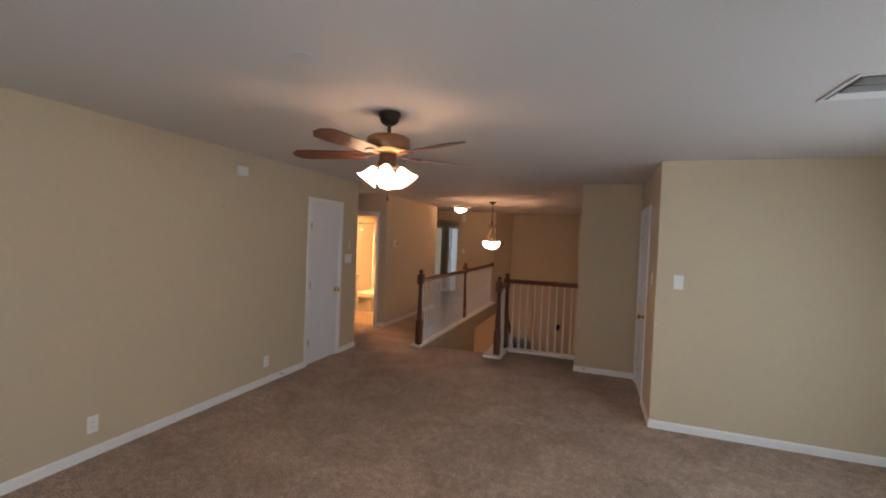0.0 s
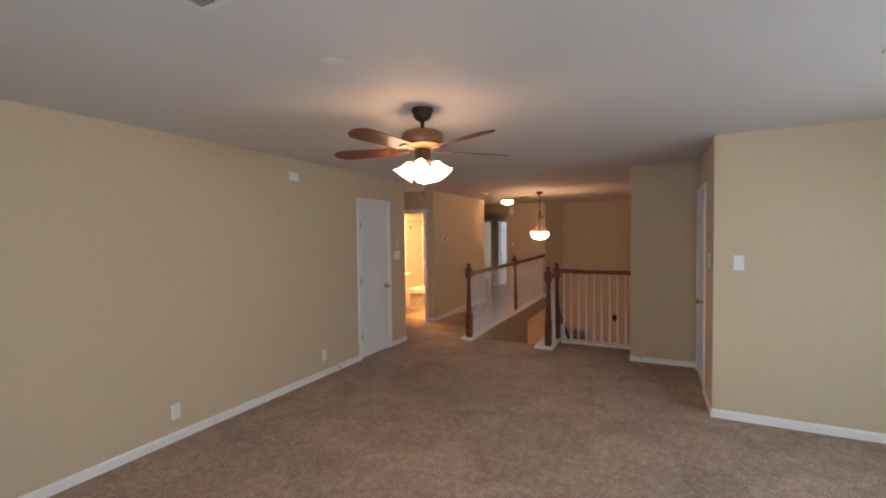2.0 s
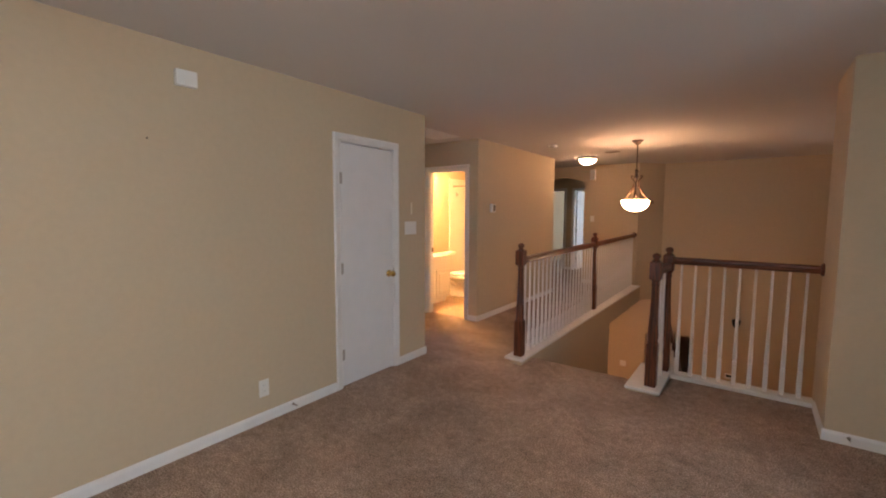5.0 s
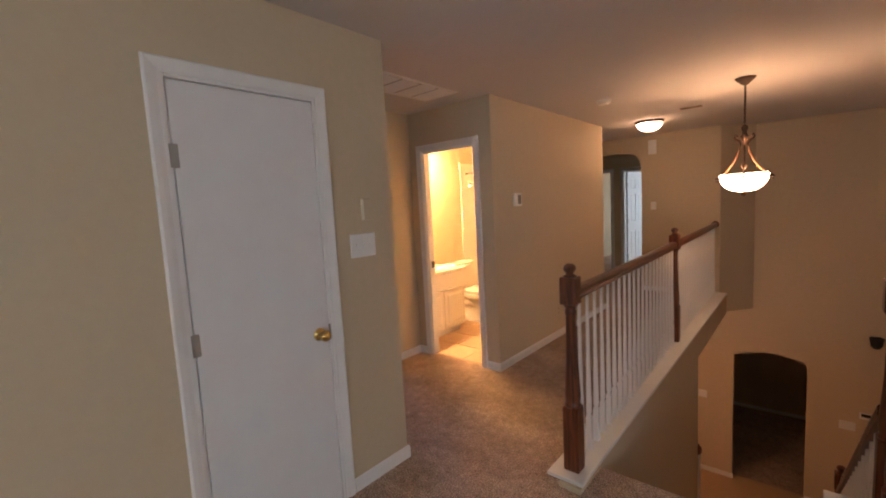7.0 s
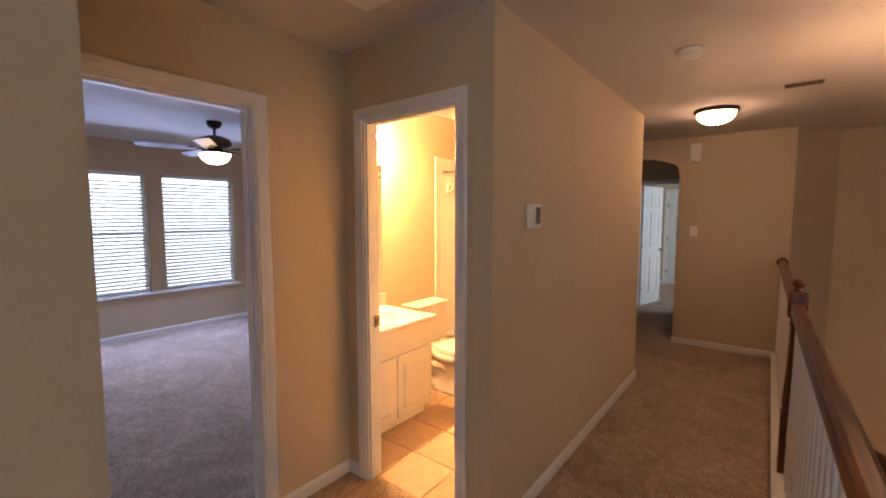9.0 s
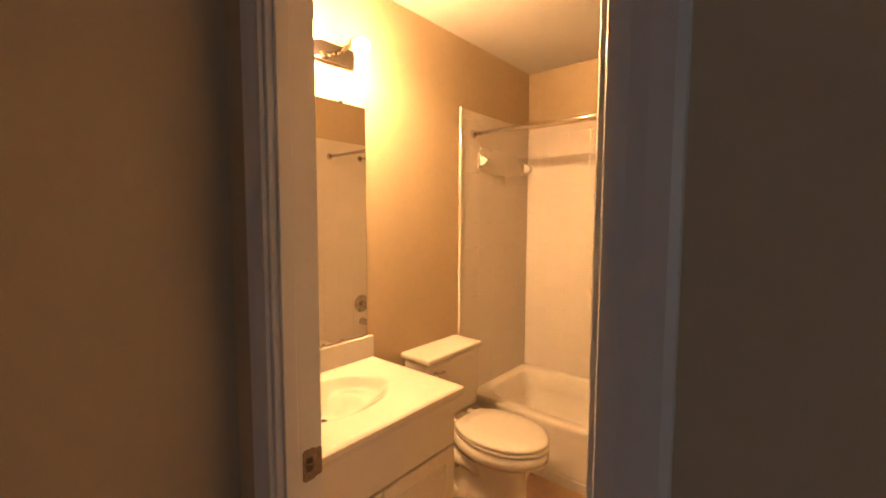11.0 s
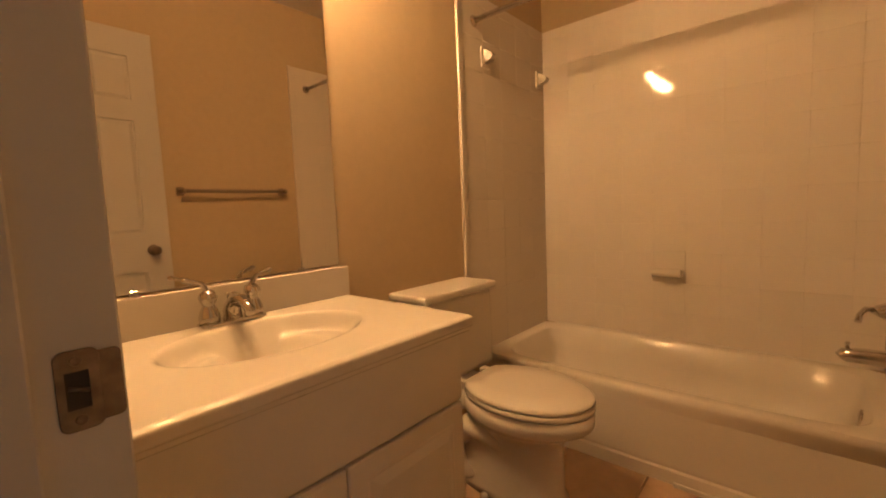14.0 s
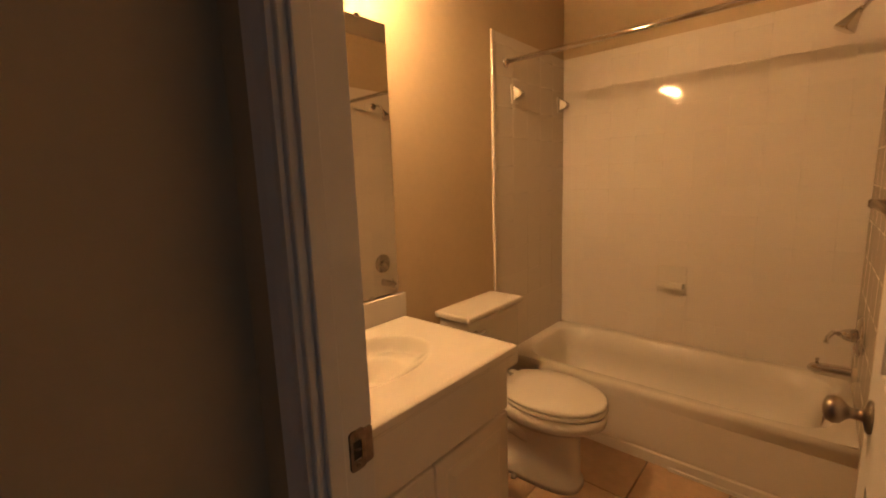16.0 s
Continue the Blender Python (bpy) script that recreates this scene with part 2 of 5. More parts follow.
def tube(points, radius, steps=10, bm=None, flat=1.0):
    """A bent round bar through the points."""
    bm = bm or bmesh.new()
    pts = [Vector(p) for p in points]
    rings = []
    up = Vector((0, 0, 1))
    for i, p in enumerate(pts):
        d = (pts[min(i + 1, len(pts) - 1)] - pts[max(i - 1, 0)]).normalized()
        s = d.cross(up)
        if s.length < 0.05:
            s = d.cross(Vector((1, 0, 0)))
        s.normalize()
        t = s.cross(d)
        r = radius[i] if isinstance(radius, (list, tuple)) else radius
        rings.append([bm.verts.new(p + s * r * math.cos(2 * math.pi * k / steps) + t * r * flat * math.sin(2 * math.pi * k / steps)) for k in range(steps)])
    for a, b in zip(rings, rings[1:]):
        for k in range(steps):
            j = (k + 1) % steps
            bm.faces.new((a[k], b[k], b[j], a[j])).smooth = True
    bm.faces.new(rings[0])
    bm.faces.new(list(reversed(rings[-1])))
    return bm


def sweep(profile, start, end, side, up=(0, 0, 1), bm=None):
    """A straight moulding: the profile's (out, up) rows drawn from start to end; side is the way out."""
    bm = bm or bmesh.new()
    s, u = Vector(side), Vector(up)
    ends = []
    for p in (Vector(start), Vector(end)):
        ends.append([bm.verts.new(p + s * a + u * b) for a, b in profile])
    n = len(profile)
    for i in range(n):
        j = (i + 1) % n
        bm.faces.new((ends[0][i], ends[0][j], ends[1][j], ends[1][i]))
    bm.faces.new(ends[0])
    bm.faces.new(list(reversed(ends[1])))
    return bm


def mesh_of(name, bm):
    bmesh.ops.recalc_face_normals(bm, faces=bm.faces)
    me = bpy.data.meshes.new(name)
    bm.to_mesh(me)
    bm.free()
    return me


def part(name, bm, material, parent=None, label="", at=None):
    ob = new(name, mesh_of(name, bm))
    ob.data.materials.append(material)
    if parent:
        ob.parent = parent
    if at is not None:
        ob.matrix_basis = at
    if label:
        ob["label"] = label
    return ob


def share(name, mesh, parent, at):
    ob = new(name, mesh)
    ob.parent = parent
    ob.matrix_basis = at
    return ob


def thing(name, label, category, m=None, group="", kind=""):
    ob = new(name)
    ob.empty_display_size = 0.1
    if m is not None:
        ob.matrix_basis = m
    return tagged(ob, label, category, group, kind)


def setting(name, bm, material, label="", category=""):
    return tagged(part(name, bm, material), label, category, "", "structure")


def wall(name, x0, y0, x1, y1, z0=0.0, z1=2.44, openings=(), label="tan painted drywall wall"):
    """A wall of boxes along x or y, with its openings (from, to, bottom, top) along it."""
    bm = bmesh.new()
    along_x = abs(x1 - x0) > abs(y1 - y0)
    a0, a1 = (min(x0, x1), max(x0, x1)) if along_x else (min(y0, y1), max(y0, y1))

    def piece(a, b, lo, hi):
        if b - a > 1e-4 and hi - lo > 1e-4:
            if along_x:
                box_into(bm, a, y0, lo, b, y1, hi)
            else:
                box_into(bm, x0, a, lo, x1, b, hi)
    at = a0
    for o0, o1, ob_, ot in sorted(openings):
        piece(at, o0, z0, z1)
        piece(o0, o1, z0, ob_)
        piece(o0, o1, ot, z1)
        at = o1
    piece(at, a1, z0, z1)
    return setting(name, bm, M_WALL, label, "wall")


# ---- structure: the upstairs room, landing and hall ----
CEIL = 2.44
T = 0.115
TB = 0.103
X_LEFT, Y_C1 = -3.0, 5.70
X_NOOK, Y_BATH, X_HALL = -4.237, 7.12, -3.25
Y_C6, Y_END, X_C7 = 9.737, 11.206, -2.12
Y_FOYER, Z_LOW = 11.67, -3.03
X_DR, Y_RW, X_STAIR, Y_LAND = 0.865, 4.503, 0.15, 5.98
X_FR = X_FR_
D1 = (4.592, 5.245)
BED = (5.905, 6.602)
BATH = (-4.089, -3.435)
DR = (5.14, 5.86)

wall("wall_left", X_LEFT - T, -1.0, X_LEFT, Y_C1, openings=[(*D1, 0, 2.06)])
wall("wall_back", X_LEFT - T, -1.0 - T, 3.0 + T, -1.0, openings=[(-1.45, 0.85, 0.7, 2.0)])
wall("wall_right", 3.0, -1.0, 3.0 + T, Y_RW + T, openings=[(1.4, 3.2, 0.7, 2.0)])
wall("wall_alcove_front", X_DR, Y_RW, 3.0, Y_RW + T)
wall("wall_alcove_side", X_DR, Y_RW + T, X_DR + T, Y_LAND + T, openings=[(*DR, 0, 2.05)])
wall("wall_landing", X_STAIR, Y_LAND, X_DR, Y_LAND + T, z0=-0.25)
wall("wall_landing_closed", X_DR + T, Y_LAND, X_FR + T, Y_LAND + T, z0=-0.25)
wall("wall_stair_side", X_STAIR, Y_LAND + T, X_STAIR + T, 6.66, z0=Z_LOW)
# the small opening is added, out of view, to brighten foyer and hall wall
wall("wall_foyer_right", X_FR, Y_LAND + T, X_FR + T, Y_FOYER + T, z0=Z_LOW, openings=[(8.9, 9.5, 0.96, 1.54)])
wall("wall_below_landing_edge", X_STAIR + T, 6.1, X_FR, 6.17, z0=Z_LOW, z1=-0.25)
wall("wall_below_landing_front", -0.82, 6.56, X_STAIR, 6.63, z0=Z_LOW, z1=-0.25)
wall("wall_nook_front", X_NOOK - T, Y_C1 - T, X_LEFT - T, Y_C1)
wall("wall_nook_left", X_NOOK - T, Y_C1, X_NOOK, Y_BATH + TB, openings=[(*BED, 0, 2.06)])
wall("wall_bath_door", X_NOOK, Y_BATH, X_HALL, Y_BATH + TB, openings=[(*BATH, 0, 2.062)])
wall("wall_hall_left", X_HALL - T, Y_BATH + TB, X_HALL, Y_C6)
wall("wall_closet", X_LEFT - 0.9, 4.3, X_LEFT - 0.9 - T, Y_C1 - T)
wall("wall_closet_end", X_LEFT - 0.9, 4.3 - T, X_LEFT - T, 4.3)

# hall end wall with the arch
XB, XR, YT, ZB = -4.856, -3.365, 9.53, 2.49
A0, A1 = -4.02, -3.175


def arch_wall(name, x0, x1, y0, y1, z0, z1, a0, a1, spring, top, n=14):
    bm = bmesh.new()
    box_into(bm, x0, y0, z0, a0, y1, z1)
    box_into(bm, a1, y0, z0, x1, y1, z1)
    half, rise = (a1 - a0) / 2, top - spring
    radius = (half * half + rise * rise) / (2 * rise)
    cx, cz = (a0 + a1) / 2, top - radius
    prev = None
    for i in range(n + 1):
        x = a0 + (a1 - a0) * i / n
        z = cz + math.sqrt(max(0, radius ** 2 - (x - cx) ** 2))
        row = [bm.verts.new(p) for p in ((x, y0, z), (x, y1, z), (x, y1, z1), (x, y0, z1))]
        if prev:
            for k in range(4):
                j = (k + 1) % 4
                bm.faces.new((prev[k], prev[j], row[j], row[k]))
        prev = row
    return setting(name, bm, M_WALL, "tan painted wall with a rounded arch opening", "wall")


arch_wall("wall_hall_end", -5.2, X_C7, Y_END, Y_END + T, -0.25, CEIL, A0, A1, 2.10, 2.215)
wall("wall_hall_back", -5.2, Y_C6 - T, X_HALL - T, Y_C6)
wall("wall_hall_far_left", -5.2 - T, Y_C6 - T, -5.2, Y_END + T)
# vestibule behind the arch, and the bright room behind it
VD = (-4.02, -3.3)
Y_V, Y_FAR = 13.0, 16.0
wall("wall_vestibule", -5.1, Y_V, -2.7, Y_V + T, openings=[(-4.95, -4.26, 0, 2.04), (*VD, 0, 2.04)])
wall("wall_vestibule_left", -5.1 - T, Y_END + T, -5.1, Y_FAR)
wall("wall_vestibule_right", -2.7, Y_END + T, -2.7 + T, Y_V)
wall("wall_far_room_front", -2.7, Y_V, -0.5, Y_V + T)
wall("wall_far_room_side", -0.5, Y_V, -0.5 + T, Y_FAR, openings=[(13.7, 15.3, 0.7, 2.0)])
wall("wall_far_room_end", -5.1, Y_FAR, -0.5, Y_FAR + T, openings=[(-4.12, -3.42, 0, 2.04)])
wall("wall_far_closet", -5.1, Y_FAR + 0.6, -0.5, Y_FAR + 0.7)
# slanting wall at the foyer corner, above the lower storey
bm = bmesh.new()
q = [(X_C7, Y_END), (-1.755, Y_FOYER), (-1.84, Y_FOYER + T), (X_C7, Y_END + T)]
lo = [bm.verts.new((*p, -0.25)) for p in q]
hi = [bm.verts.new((*p, CEIL)) for p in q]
for i in range(4):
    bm.faces.new((lo[i], lo[(i + 1) % 4], hi[(i + 1) % 4], hi[i]))
bm.faces.new(lo)
bm.faces.new(hi)
setting("wall_foyer_slant", bm, M_WALL, "slanting tan painted wall", "wall")
wall("wall_foyer_upper", -1.755, Y_FOYER, X_FR, Y_FOYER + T, z0=-0.25)
arch_wall("wall_foyer_lower", -6.0, X_FR, Y_FOYER, Y_FOYER + T, Z_LOW, -0.25, -1.985, -1.12, -1.01, -0.89)
wall("wall_under_hall", -2.15, 6.3, -2.03, 9.1, z0=Z_LOW, z1=-0.25)
wall("wall_under_landing", -2.03, 5.6, X_FR, 5.6 + T, z0=Z_LOW, z1=-0.25)
wall("wall_foyer_left", -6.0 - T, 5.6, -6.0, 14.6, z0=Z_LOW, z1=-0.25)
wall("wall_lower_back", -6.0, 5.6, -2.03, 5.6 + T, z0=Z_LOW, z1=-0.25)
wall("wall_lower_far", -6.0, 14.5, X_FR, 14.5 + T, z0=Z_LOW, z1=-0.25)
wall("wall_lower_side", X_FR, Y_FOYER + T, X_FR + T, 14.6, z0=Z_LOW, z1=-0.25)

# floors
Y_NOSE = 6.27
CARPET = "speckled beige cut-pile carpet"
setting("floor_room", boxes((-3.9, -1.0, -0.25, 3.0, Y_C1 - T, 0)), M_CARPET, CARPET, "carpet")
setting("floor_landing", boxes((X_NOOK, Y_C1 - T, -0.25, 0.99, 5.98, 0)), M_CARPET, CARPET, "carpet")
setting("floor_nook", boxes((X_NOOK, 5.98, -0.25, -2.10, Y_BATH + 0.06, 0)), M_CARPET, CARPET, "carpet")
setting("floor_stair_head", boxes((-2.03, 5.98, -0.25, X_STAIR, Y_NOSE, 0)), M_CARPET, CARPET, "carpet")
setting("floor_landing_edge", boxes((-0.82, Y_NOSE, -0.25, X_STAIR, 6.55, 0)), M_CARPET, CARPET, "carpet")
setting("floor_hall", boxes((X_HALL - T, Y_BATH + 0.06, -0.25, -2.10, Y_END + T, 0)), M_CARPET, CARPET, "carpet")
setting("floor_hall_side", boxes((-5.2, Y_C6 - T, -0.25, X_HALL - T, Y_END + T, 0)), M_CARPET, CARPET, "carpet")
setting("floor_vestibule", boxes((-5.1, Y_END + T, -0.25, -2.7, Y_V, 0)), M_CARPET, CARPET, "carpet")
setting("floor_far_room", boxes((-5.1, Y_V, -0.25, -0.5, Y_FAR + 0.6, 0)), M_CARPET, CARPET, "carpet")
setting("floor_bedroom", boxes((-8.5, 4.6, -0.25, X_NOOK, Y_BATH + 0.05, 0.0), (-8.5, Y_BATH + 0.05, -0.25, XB - T, 10.5, 0.0)), M_CARPET, "speckled beige cut-pile carpet", "carpet")
setting("floor_lower_room", boxes((-6.0, Y_FOYER + T, Z_LOW - 0.2, X_FR, 14.5, Z_LOW)), M_CARPET, "speckled beige cut-pile carpet", "carpet")
setting("floor_foyer", boxes((-6.0, 5.6, Z_LOW - 0.2, X_FR, Y_FOYER + T, Z_LOW)), M_FOYER, "tan tile foyer floor", "floor")
# ceilings
setting("ceiling_main", boxes((-5.3, -1.1, CEIL, 3.1, Y_BATH + T / 2, CEIL + 0.1), (X_HALL - T, Y_BATH + T / 2, CEIL, 3.1, 16.7, CEIL + 0.1), (-5.3, Y_C6 - T, CEIL, X_HALL - T, 16.7, CEIL + 0.1)), M_CEIL, "matt off-white ceiling with light texture", "ceiling")
setting("ceiling_lower", boxes((-6.0, 5.7, -0.30, -2.15, Y_END, -0.255), (-6.0, Y_FOYER + T, -0.30, X_FR, 14.5, -0.255), (-6, Y_END, -.3, -2.1, Y_FOYER, -.255)), M_CEIL, "matt off-white ceiling", "ceiling")
# bathroom shell
setting("floor_bath_screed", boxes((XB - T, Y_BATH + 0.06, -0.25, XR, YT + T, -0.012)), M_FGROUT, "brown grouted floor bed", "floor")
wall("wall_bath_left", XB - T, Y_BATH + TB - 0.06, XB, YT + T, z1=2.6)
wall("wall_bath_end", XB, YT, X_HALL - T, YT + T - 0.002, z1=2.6)
wall("wall_bath_return", XB, Y_BATH + TB - 0.06, X_NOOK - T, Y_BATH + TB, z1=2.6)
setting("ceiling_bath", boxes((XB - T, Y_BATH + T / 2, ZB, X_HALL - T, YT + T, ZB + 0.1)), M_CEIL, "matt off-white bathroom ceiling", "ceiling")
setting("wall_bath_tops", boxes((XR - 0.0015, 7.17, 2.436, XR + 0.03, YT, ZB + 0.02), (XB, 7.15, 2.436, XR, Y_BATH + TB + 0.0015, ZB + 0.02)), M_WALL, "tan painted drywall wall", "wall")
# bedroom shell
wall("wall_bedroom_window", -8.5 - T, 4.6, -8.5, 10.5, openings=[(6.54, 7.45, 0.56, 2.06), (7.62, 8.535, 0.56, 2.06)])
wall("wall_bedroom_near", -8.5, 4.6 - T, X_NOOK - T, 4.6)
wall("wall_bedroom_far", -8.5, 10.5, XB - T, 10.5 + T)
wall("wall_bedroom_side", X_NOOK - T, 4.6, X_NOOK, Y_C1 - T)
wall("wall_bedroom_side_far", XB - T - 0.01, YT + T, XB - T + .1, 10.5)
setting("ceiling_bedroom", boxes((-8.5, 4.55, CEIL, -5.3, 10.6, CEIL + 0.1), (-5.3, Y_BATH + T / 2, CEIL, XB - T, 10.6, CEIL + 0.1)), M_CEIL, "matt off-white ceiling", "ceiling")

# ---- trim: baseboards and casings ----
BASE = [(0.0, 0.0), (0.013, 0.0), (0.013, 0.054), (0.009, 0.065), (0.004, 0.073), (0.0, 0.073)]


def baseboard(x0, y0, x1, y1, side, z=0.0, name="baseboard"):
    return setting(name, sweep(BASE, (x0, y0, z), (x1, y1, z), side), M_TRIM, "white painted wooden baseboard", "baseboard")


baseboard(X_LEFT, -1.0, X_LEFT, D1[0] - 0.057, (1, 0, 0))
baseboard(X_LEFT, D1[1] + 0.057, X_LEFT, Y_C1 + 0.013, (1, 0, 0))
baseboard(X_LEFT, Y_C1, X_NOOK, Y_C1, (0, 1, 0))
baseboard(X_NOOK, Y_C1 + 0.013, X_NOOK, BED[0] - 0.057, (1, 0, 0))
baseboard(X_NOOK, BED[1] + 0.057, X_NOOK, Y_BATH - 0.013, (1, 0, 0))
baseboard(X_NOOK, Y_BATH, BATH[0] - 0.057, Y_BATH, (0, -1, 0))
baseboard(BATH[1] + 0.057, Y_BATH, X_HALL + 0.013, Y_BATH, (0, -1, 0))
baseboard(X_HALL, Y_BATH, X_HALL, Y_C6 + 0.013, (1, 0, 0))
baseboard(X_HALL, Y_C6, -5.2, Y_C6, (0, 1, 0))
baseboard(A1, Y_END, X_C7 - 0.08, Y_END, (0, -1, 0))
baseboard(A1, Y_END + T, A1, Y_END, (-1, 0, 0))
baseboard(X_DR, Y_RW, 3.0, Y_RW, (0, -1, 0))
baseboard(X_DR, Y_RW - 0.013, X_DR, DR[0] - 0.057, (-1, 0, 0))
baseboard(X_DR, DR[1] + 0.057, X_DR, Y_LAND - 0.013, (-1, 0, 0))
baseboard(X_STAIR - 0.013, Y_LAND, X_DR, Y_LAND, (0, -1, 0))
baseboard(X_STAIR, Y_LAND, X_STAIR, 6.48, (-1, 0, 0))
baseboard(X_LEFT, -1.0, 3.0, -1.0, (0, 1, 0))
baseboard(3.0, -1.0, 3.0, Y_RW, (-1, 0, 0))
baseboard(-8.5, 4.6, -8.5, 10.5, (1, 0, 0))
baseboard(-8.5, 10.5, -4.93, 10.5, (0, -1, 0))
baseboard(-6.0, Y_FOYER, -1.97, Y_FOYER, (0, -1, 0), Z_LOW)
baseboard(-1.115, Y_FOYER, X_FR, Y_FOYER, (0, -1, 0), Z_LOW)
baseboard(-6.0, 14.5, X_FR, 14.5, (0, -1, 0), Z_LOW)
baseboard(-5.1, Y_FAR, -4.17, Y_FAR, (0, -1, 0))
baseboard(-3.37, Y_FAR, -0.5, Y_FAR, (0, -1, 0))
baseboard(-5.1, Y_V, -5.0, Y_V, (0, -1, 0))
baseboard(-4.21, Y_V, -4.07, Y_V, (0, -1, 0))

CASING = [(0.0, 0.0), (0.0, 0.057), (0.012, 0.057), (0.017, 0.05), (0.014, 0.03), (0.009, 0.012), (0.009, 0.0)]


def door_frame(name, label, axis, fixed, a, b, top, depth, out, both=True):
    """Jambs, stops and mitred casing round an opening from a to b on the wall plane axis = fixed; out is +1 or -1."""
    t = thing(name, label, "door frame", kind="structure")

    def at(u, v, z):
        return (v, u, z) if axis == "x" else (u, v, z)

    def bx(u0, v0, z0, u1, v1, z1, bevel=0.002):
        return boxes((*at(u0, v0, z0), *at(u1, v1, z1)), bevel=bevel)
    j = 0.018
    v0, v1 = fixed + out * 0.001, fixed - out * depth
    part("jamb", bx(a - 0.001, v0, 0, a + j, v1, top), M_TRIM, t)
    part("jamb", bx(b + 0.001, v0, 0, b - j, v1, top), M_TRIM, t)
    part("head_jamb", bx(a + j, v0, top - j, b - j, v1, top + 0.001), M_TRIM, t)
    for face, sgn in ((fixed, out), (fixed - out * depth, -out))[:2 if both else 1]:
        sd = at(0, sgn, 0)
        e = 0.006
        for u, w, nm in ((a + e, -1, "casing"), (b - e, 1, "casing")):
            bm = bmesh.new()
            lo_ = [bm.verts.new(Vector(at(u + w * q_, face, 0.0)) + Vector(sd) * p_) for p_, q_ in CASING]
            hi_ = [bm.verts.new(Vector(at(u + w * q_, face, top - e + q_)) + Vector(sd) * p_) for p_, q_ in CASING]
            n = len(CASING)
            for i in range(n):
                k = (i + 1) % n
                bm.faces.new((lo_[i], lo_[k], hi_[k], hi_[i]))
            bm.faces.new(lo_)
            bm.faces.new(hi_)
            part(nm, bm, M_TRIM, t)
        bm = bmesh.new()
        l_ = [bm.verts.new(Vector(at(a + e - q_, face, top - e + q_)) + Vector(sd) * p_) for p_, q_ in CASING]
        r_ = [bm.verts.new(Vector(at(b - e + q_, face, top - e + q_)) + Vector(sd) * p_) for p_, q_ in CASING]
        for i in range(n):
            k = (i + 1) % n
            bm.faces.new((l_[i], l_[k], r_[k], r_[i]))
        bm.faces.new(l_)
        bm.faces.new(r_)
        part("head_casing", bm, M_TRIM, t)
    return t


def stops(t, axis, a, b, top, v0, v1):
    """Door stops in the frame, from v0 to v1 across the jamb."""
    j, s = 0.018, 0.011

    def bx(u0, z0, u1, z1):
        p, q_ = ((v0, u0, z0), (v1, u1, z1)) if axis == "x" else ((u0, v0, z0), (u1, v1, z1))
        return boxes((*p, *q_), bevel=0.002)
    part("door_stop", bx(a + j, 0, a + j + s, top - j), M_TRIM, t)
    part("door_stop", bx(b - j - s, 0, b - j, top - j), M_TRIM, t)
    part("door_stop", bx(a + j + s, top - j - s, b - j - s, top - j), M_TRIM, t)


def knob_set(parent, m, material, name="door_knob"):
    k = part(name, lathe([(0.003, 0.0), (0.031, 0.0), (0.033, 0.004), (0.028, 0.009), (0.012, 0.012), (0.011, 0.03), (0.016, 0.036), (0.026, 0.045), (0.028, 0.056), (0.024, 0.066), (0.012, 0.071), (0.002, 0.072)], 20), material, parent, at=m)
    return k


def hinge_at(parent, m, material=None):
    bm = boxes((-0.018, -0.0015, -0.045, 0.018, 0.0015, 0.045), bevel=0.001)
    lathe([(0.0055, -0.047), (0.0055, 0.047)], 10, bm, Matrix.Translation((0, 0.004, 0)))
    return part("hinge", bm, material or M_HINGE, parent, at=m)


def panel_door(name, label, width, height, m, panels=True, knob=None, thick=0.035):
    """A slab with six recessed panels, its hinge edge at the origin, along +x."""
    d = thing(name, label, "door", m)
    bm = bmesh.new()
    if not panels:
        box_into(bm, 0, -thick / 2, 0, width, thick / 2, height, bevel=0.003)
        part("slab", bm, M_DOOR, d)
        return d
    stile, mid = 0.105 * width / 0.61, 0.09 * width / 0.61
    rows = [(0.20, 0.80), (1.0, 1.58), (1.68, 1.90)]
    hs = height / 2.03
    col = [(stile, width / 2 - mid / 2), (width / 2 + mid / 2, width - stile)]
    # stiles and rails
    box_into(bm, 0, -thick / 2, 0, col[0][0], thick / 2, height)
    box_into(bm, col[1][1], -thick / 2, 0, width, thick / 2, height)
    box_into(bm, col[0][1], -thick / 2, 0, col[1][0], thick / 2, height)
    zs = [0] + [z * hs for r in rows for z in r] + [height]
    for i in range(0, len(zs), 2):
        for c0, c1 in col:
            box_into(bm, c0, -thick / 2, zs[i], c1, thick / 2, zs[i + 1])
    part("slab", bm, M_DOOR, d)
    for r0, r1 in rows:
        for c0, c1 in col:
            b2 = bmesh.new()
            box_into(b2, c0, -thick / 2 + 0.009, r0 * hs, c1, thick / 2 - 0.009, r1 * hs)
            for s in (-1, 1):
                y = s * (thick / 2 - 0.009)
                o = 0.022
                outer = [b2.verts.new(p) for p in ((c0 + 0.006, y, r0 * hs + 0.006), (c1 - 0.006, y, r0 * hs + 0.006), (c1 - 0.006, y, r1 * hs - 0.006), (c0 + 0.006, y, r1 * hs - 0.006))]
                y2 = s * (thick / 2 - 0.002)
                inner = [b2.verts.new(p) for p in ((c0 + o, y2, r0 * hs + o), (c1 - o, y2, r0 * hs + o), (c1 - o, y2, r1 * hs - o), (c0 + o, y2, r1 * hs - o))]
                for i in range(4):
                    k = (i + 1) % 4
                    b2.faces.new((outer[i], outer[k], inner[k], inner[i]))
                b2.faces.new(inner)
            part("panel", b2, M_DOOR, d)
    return d


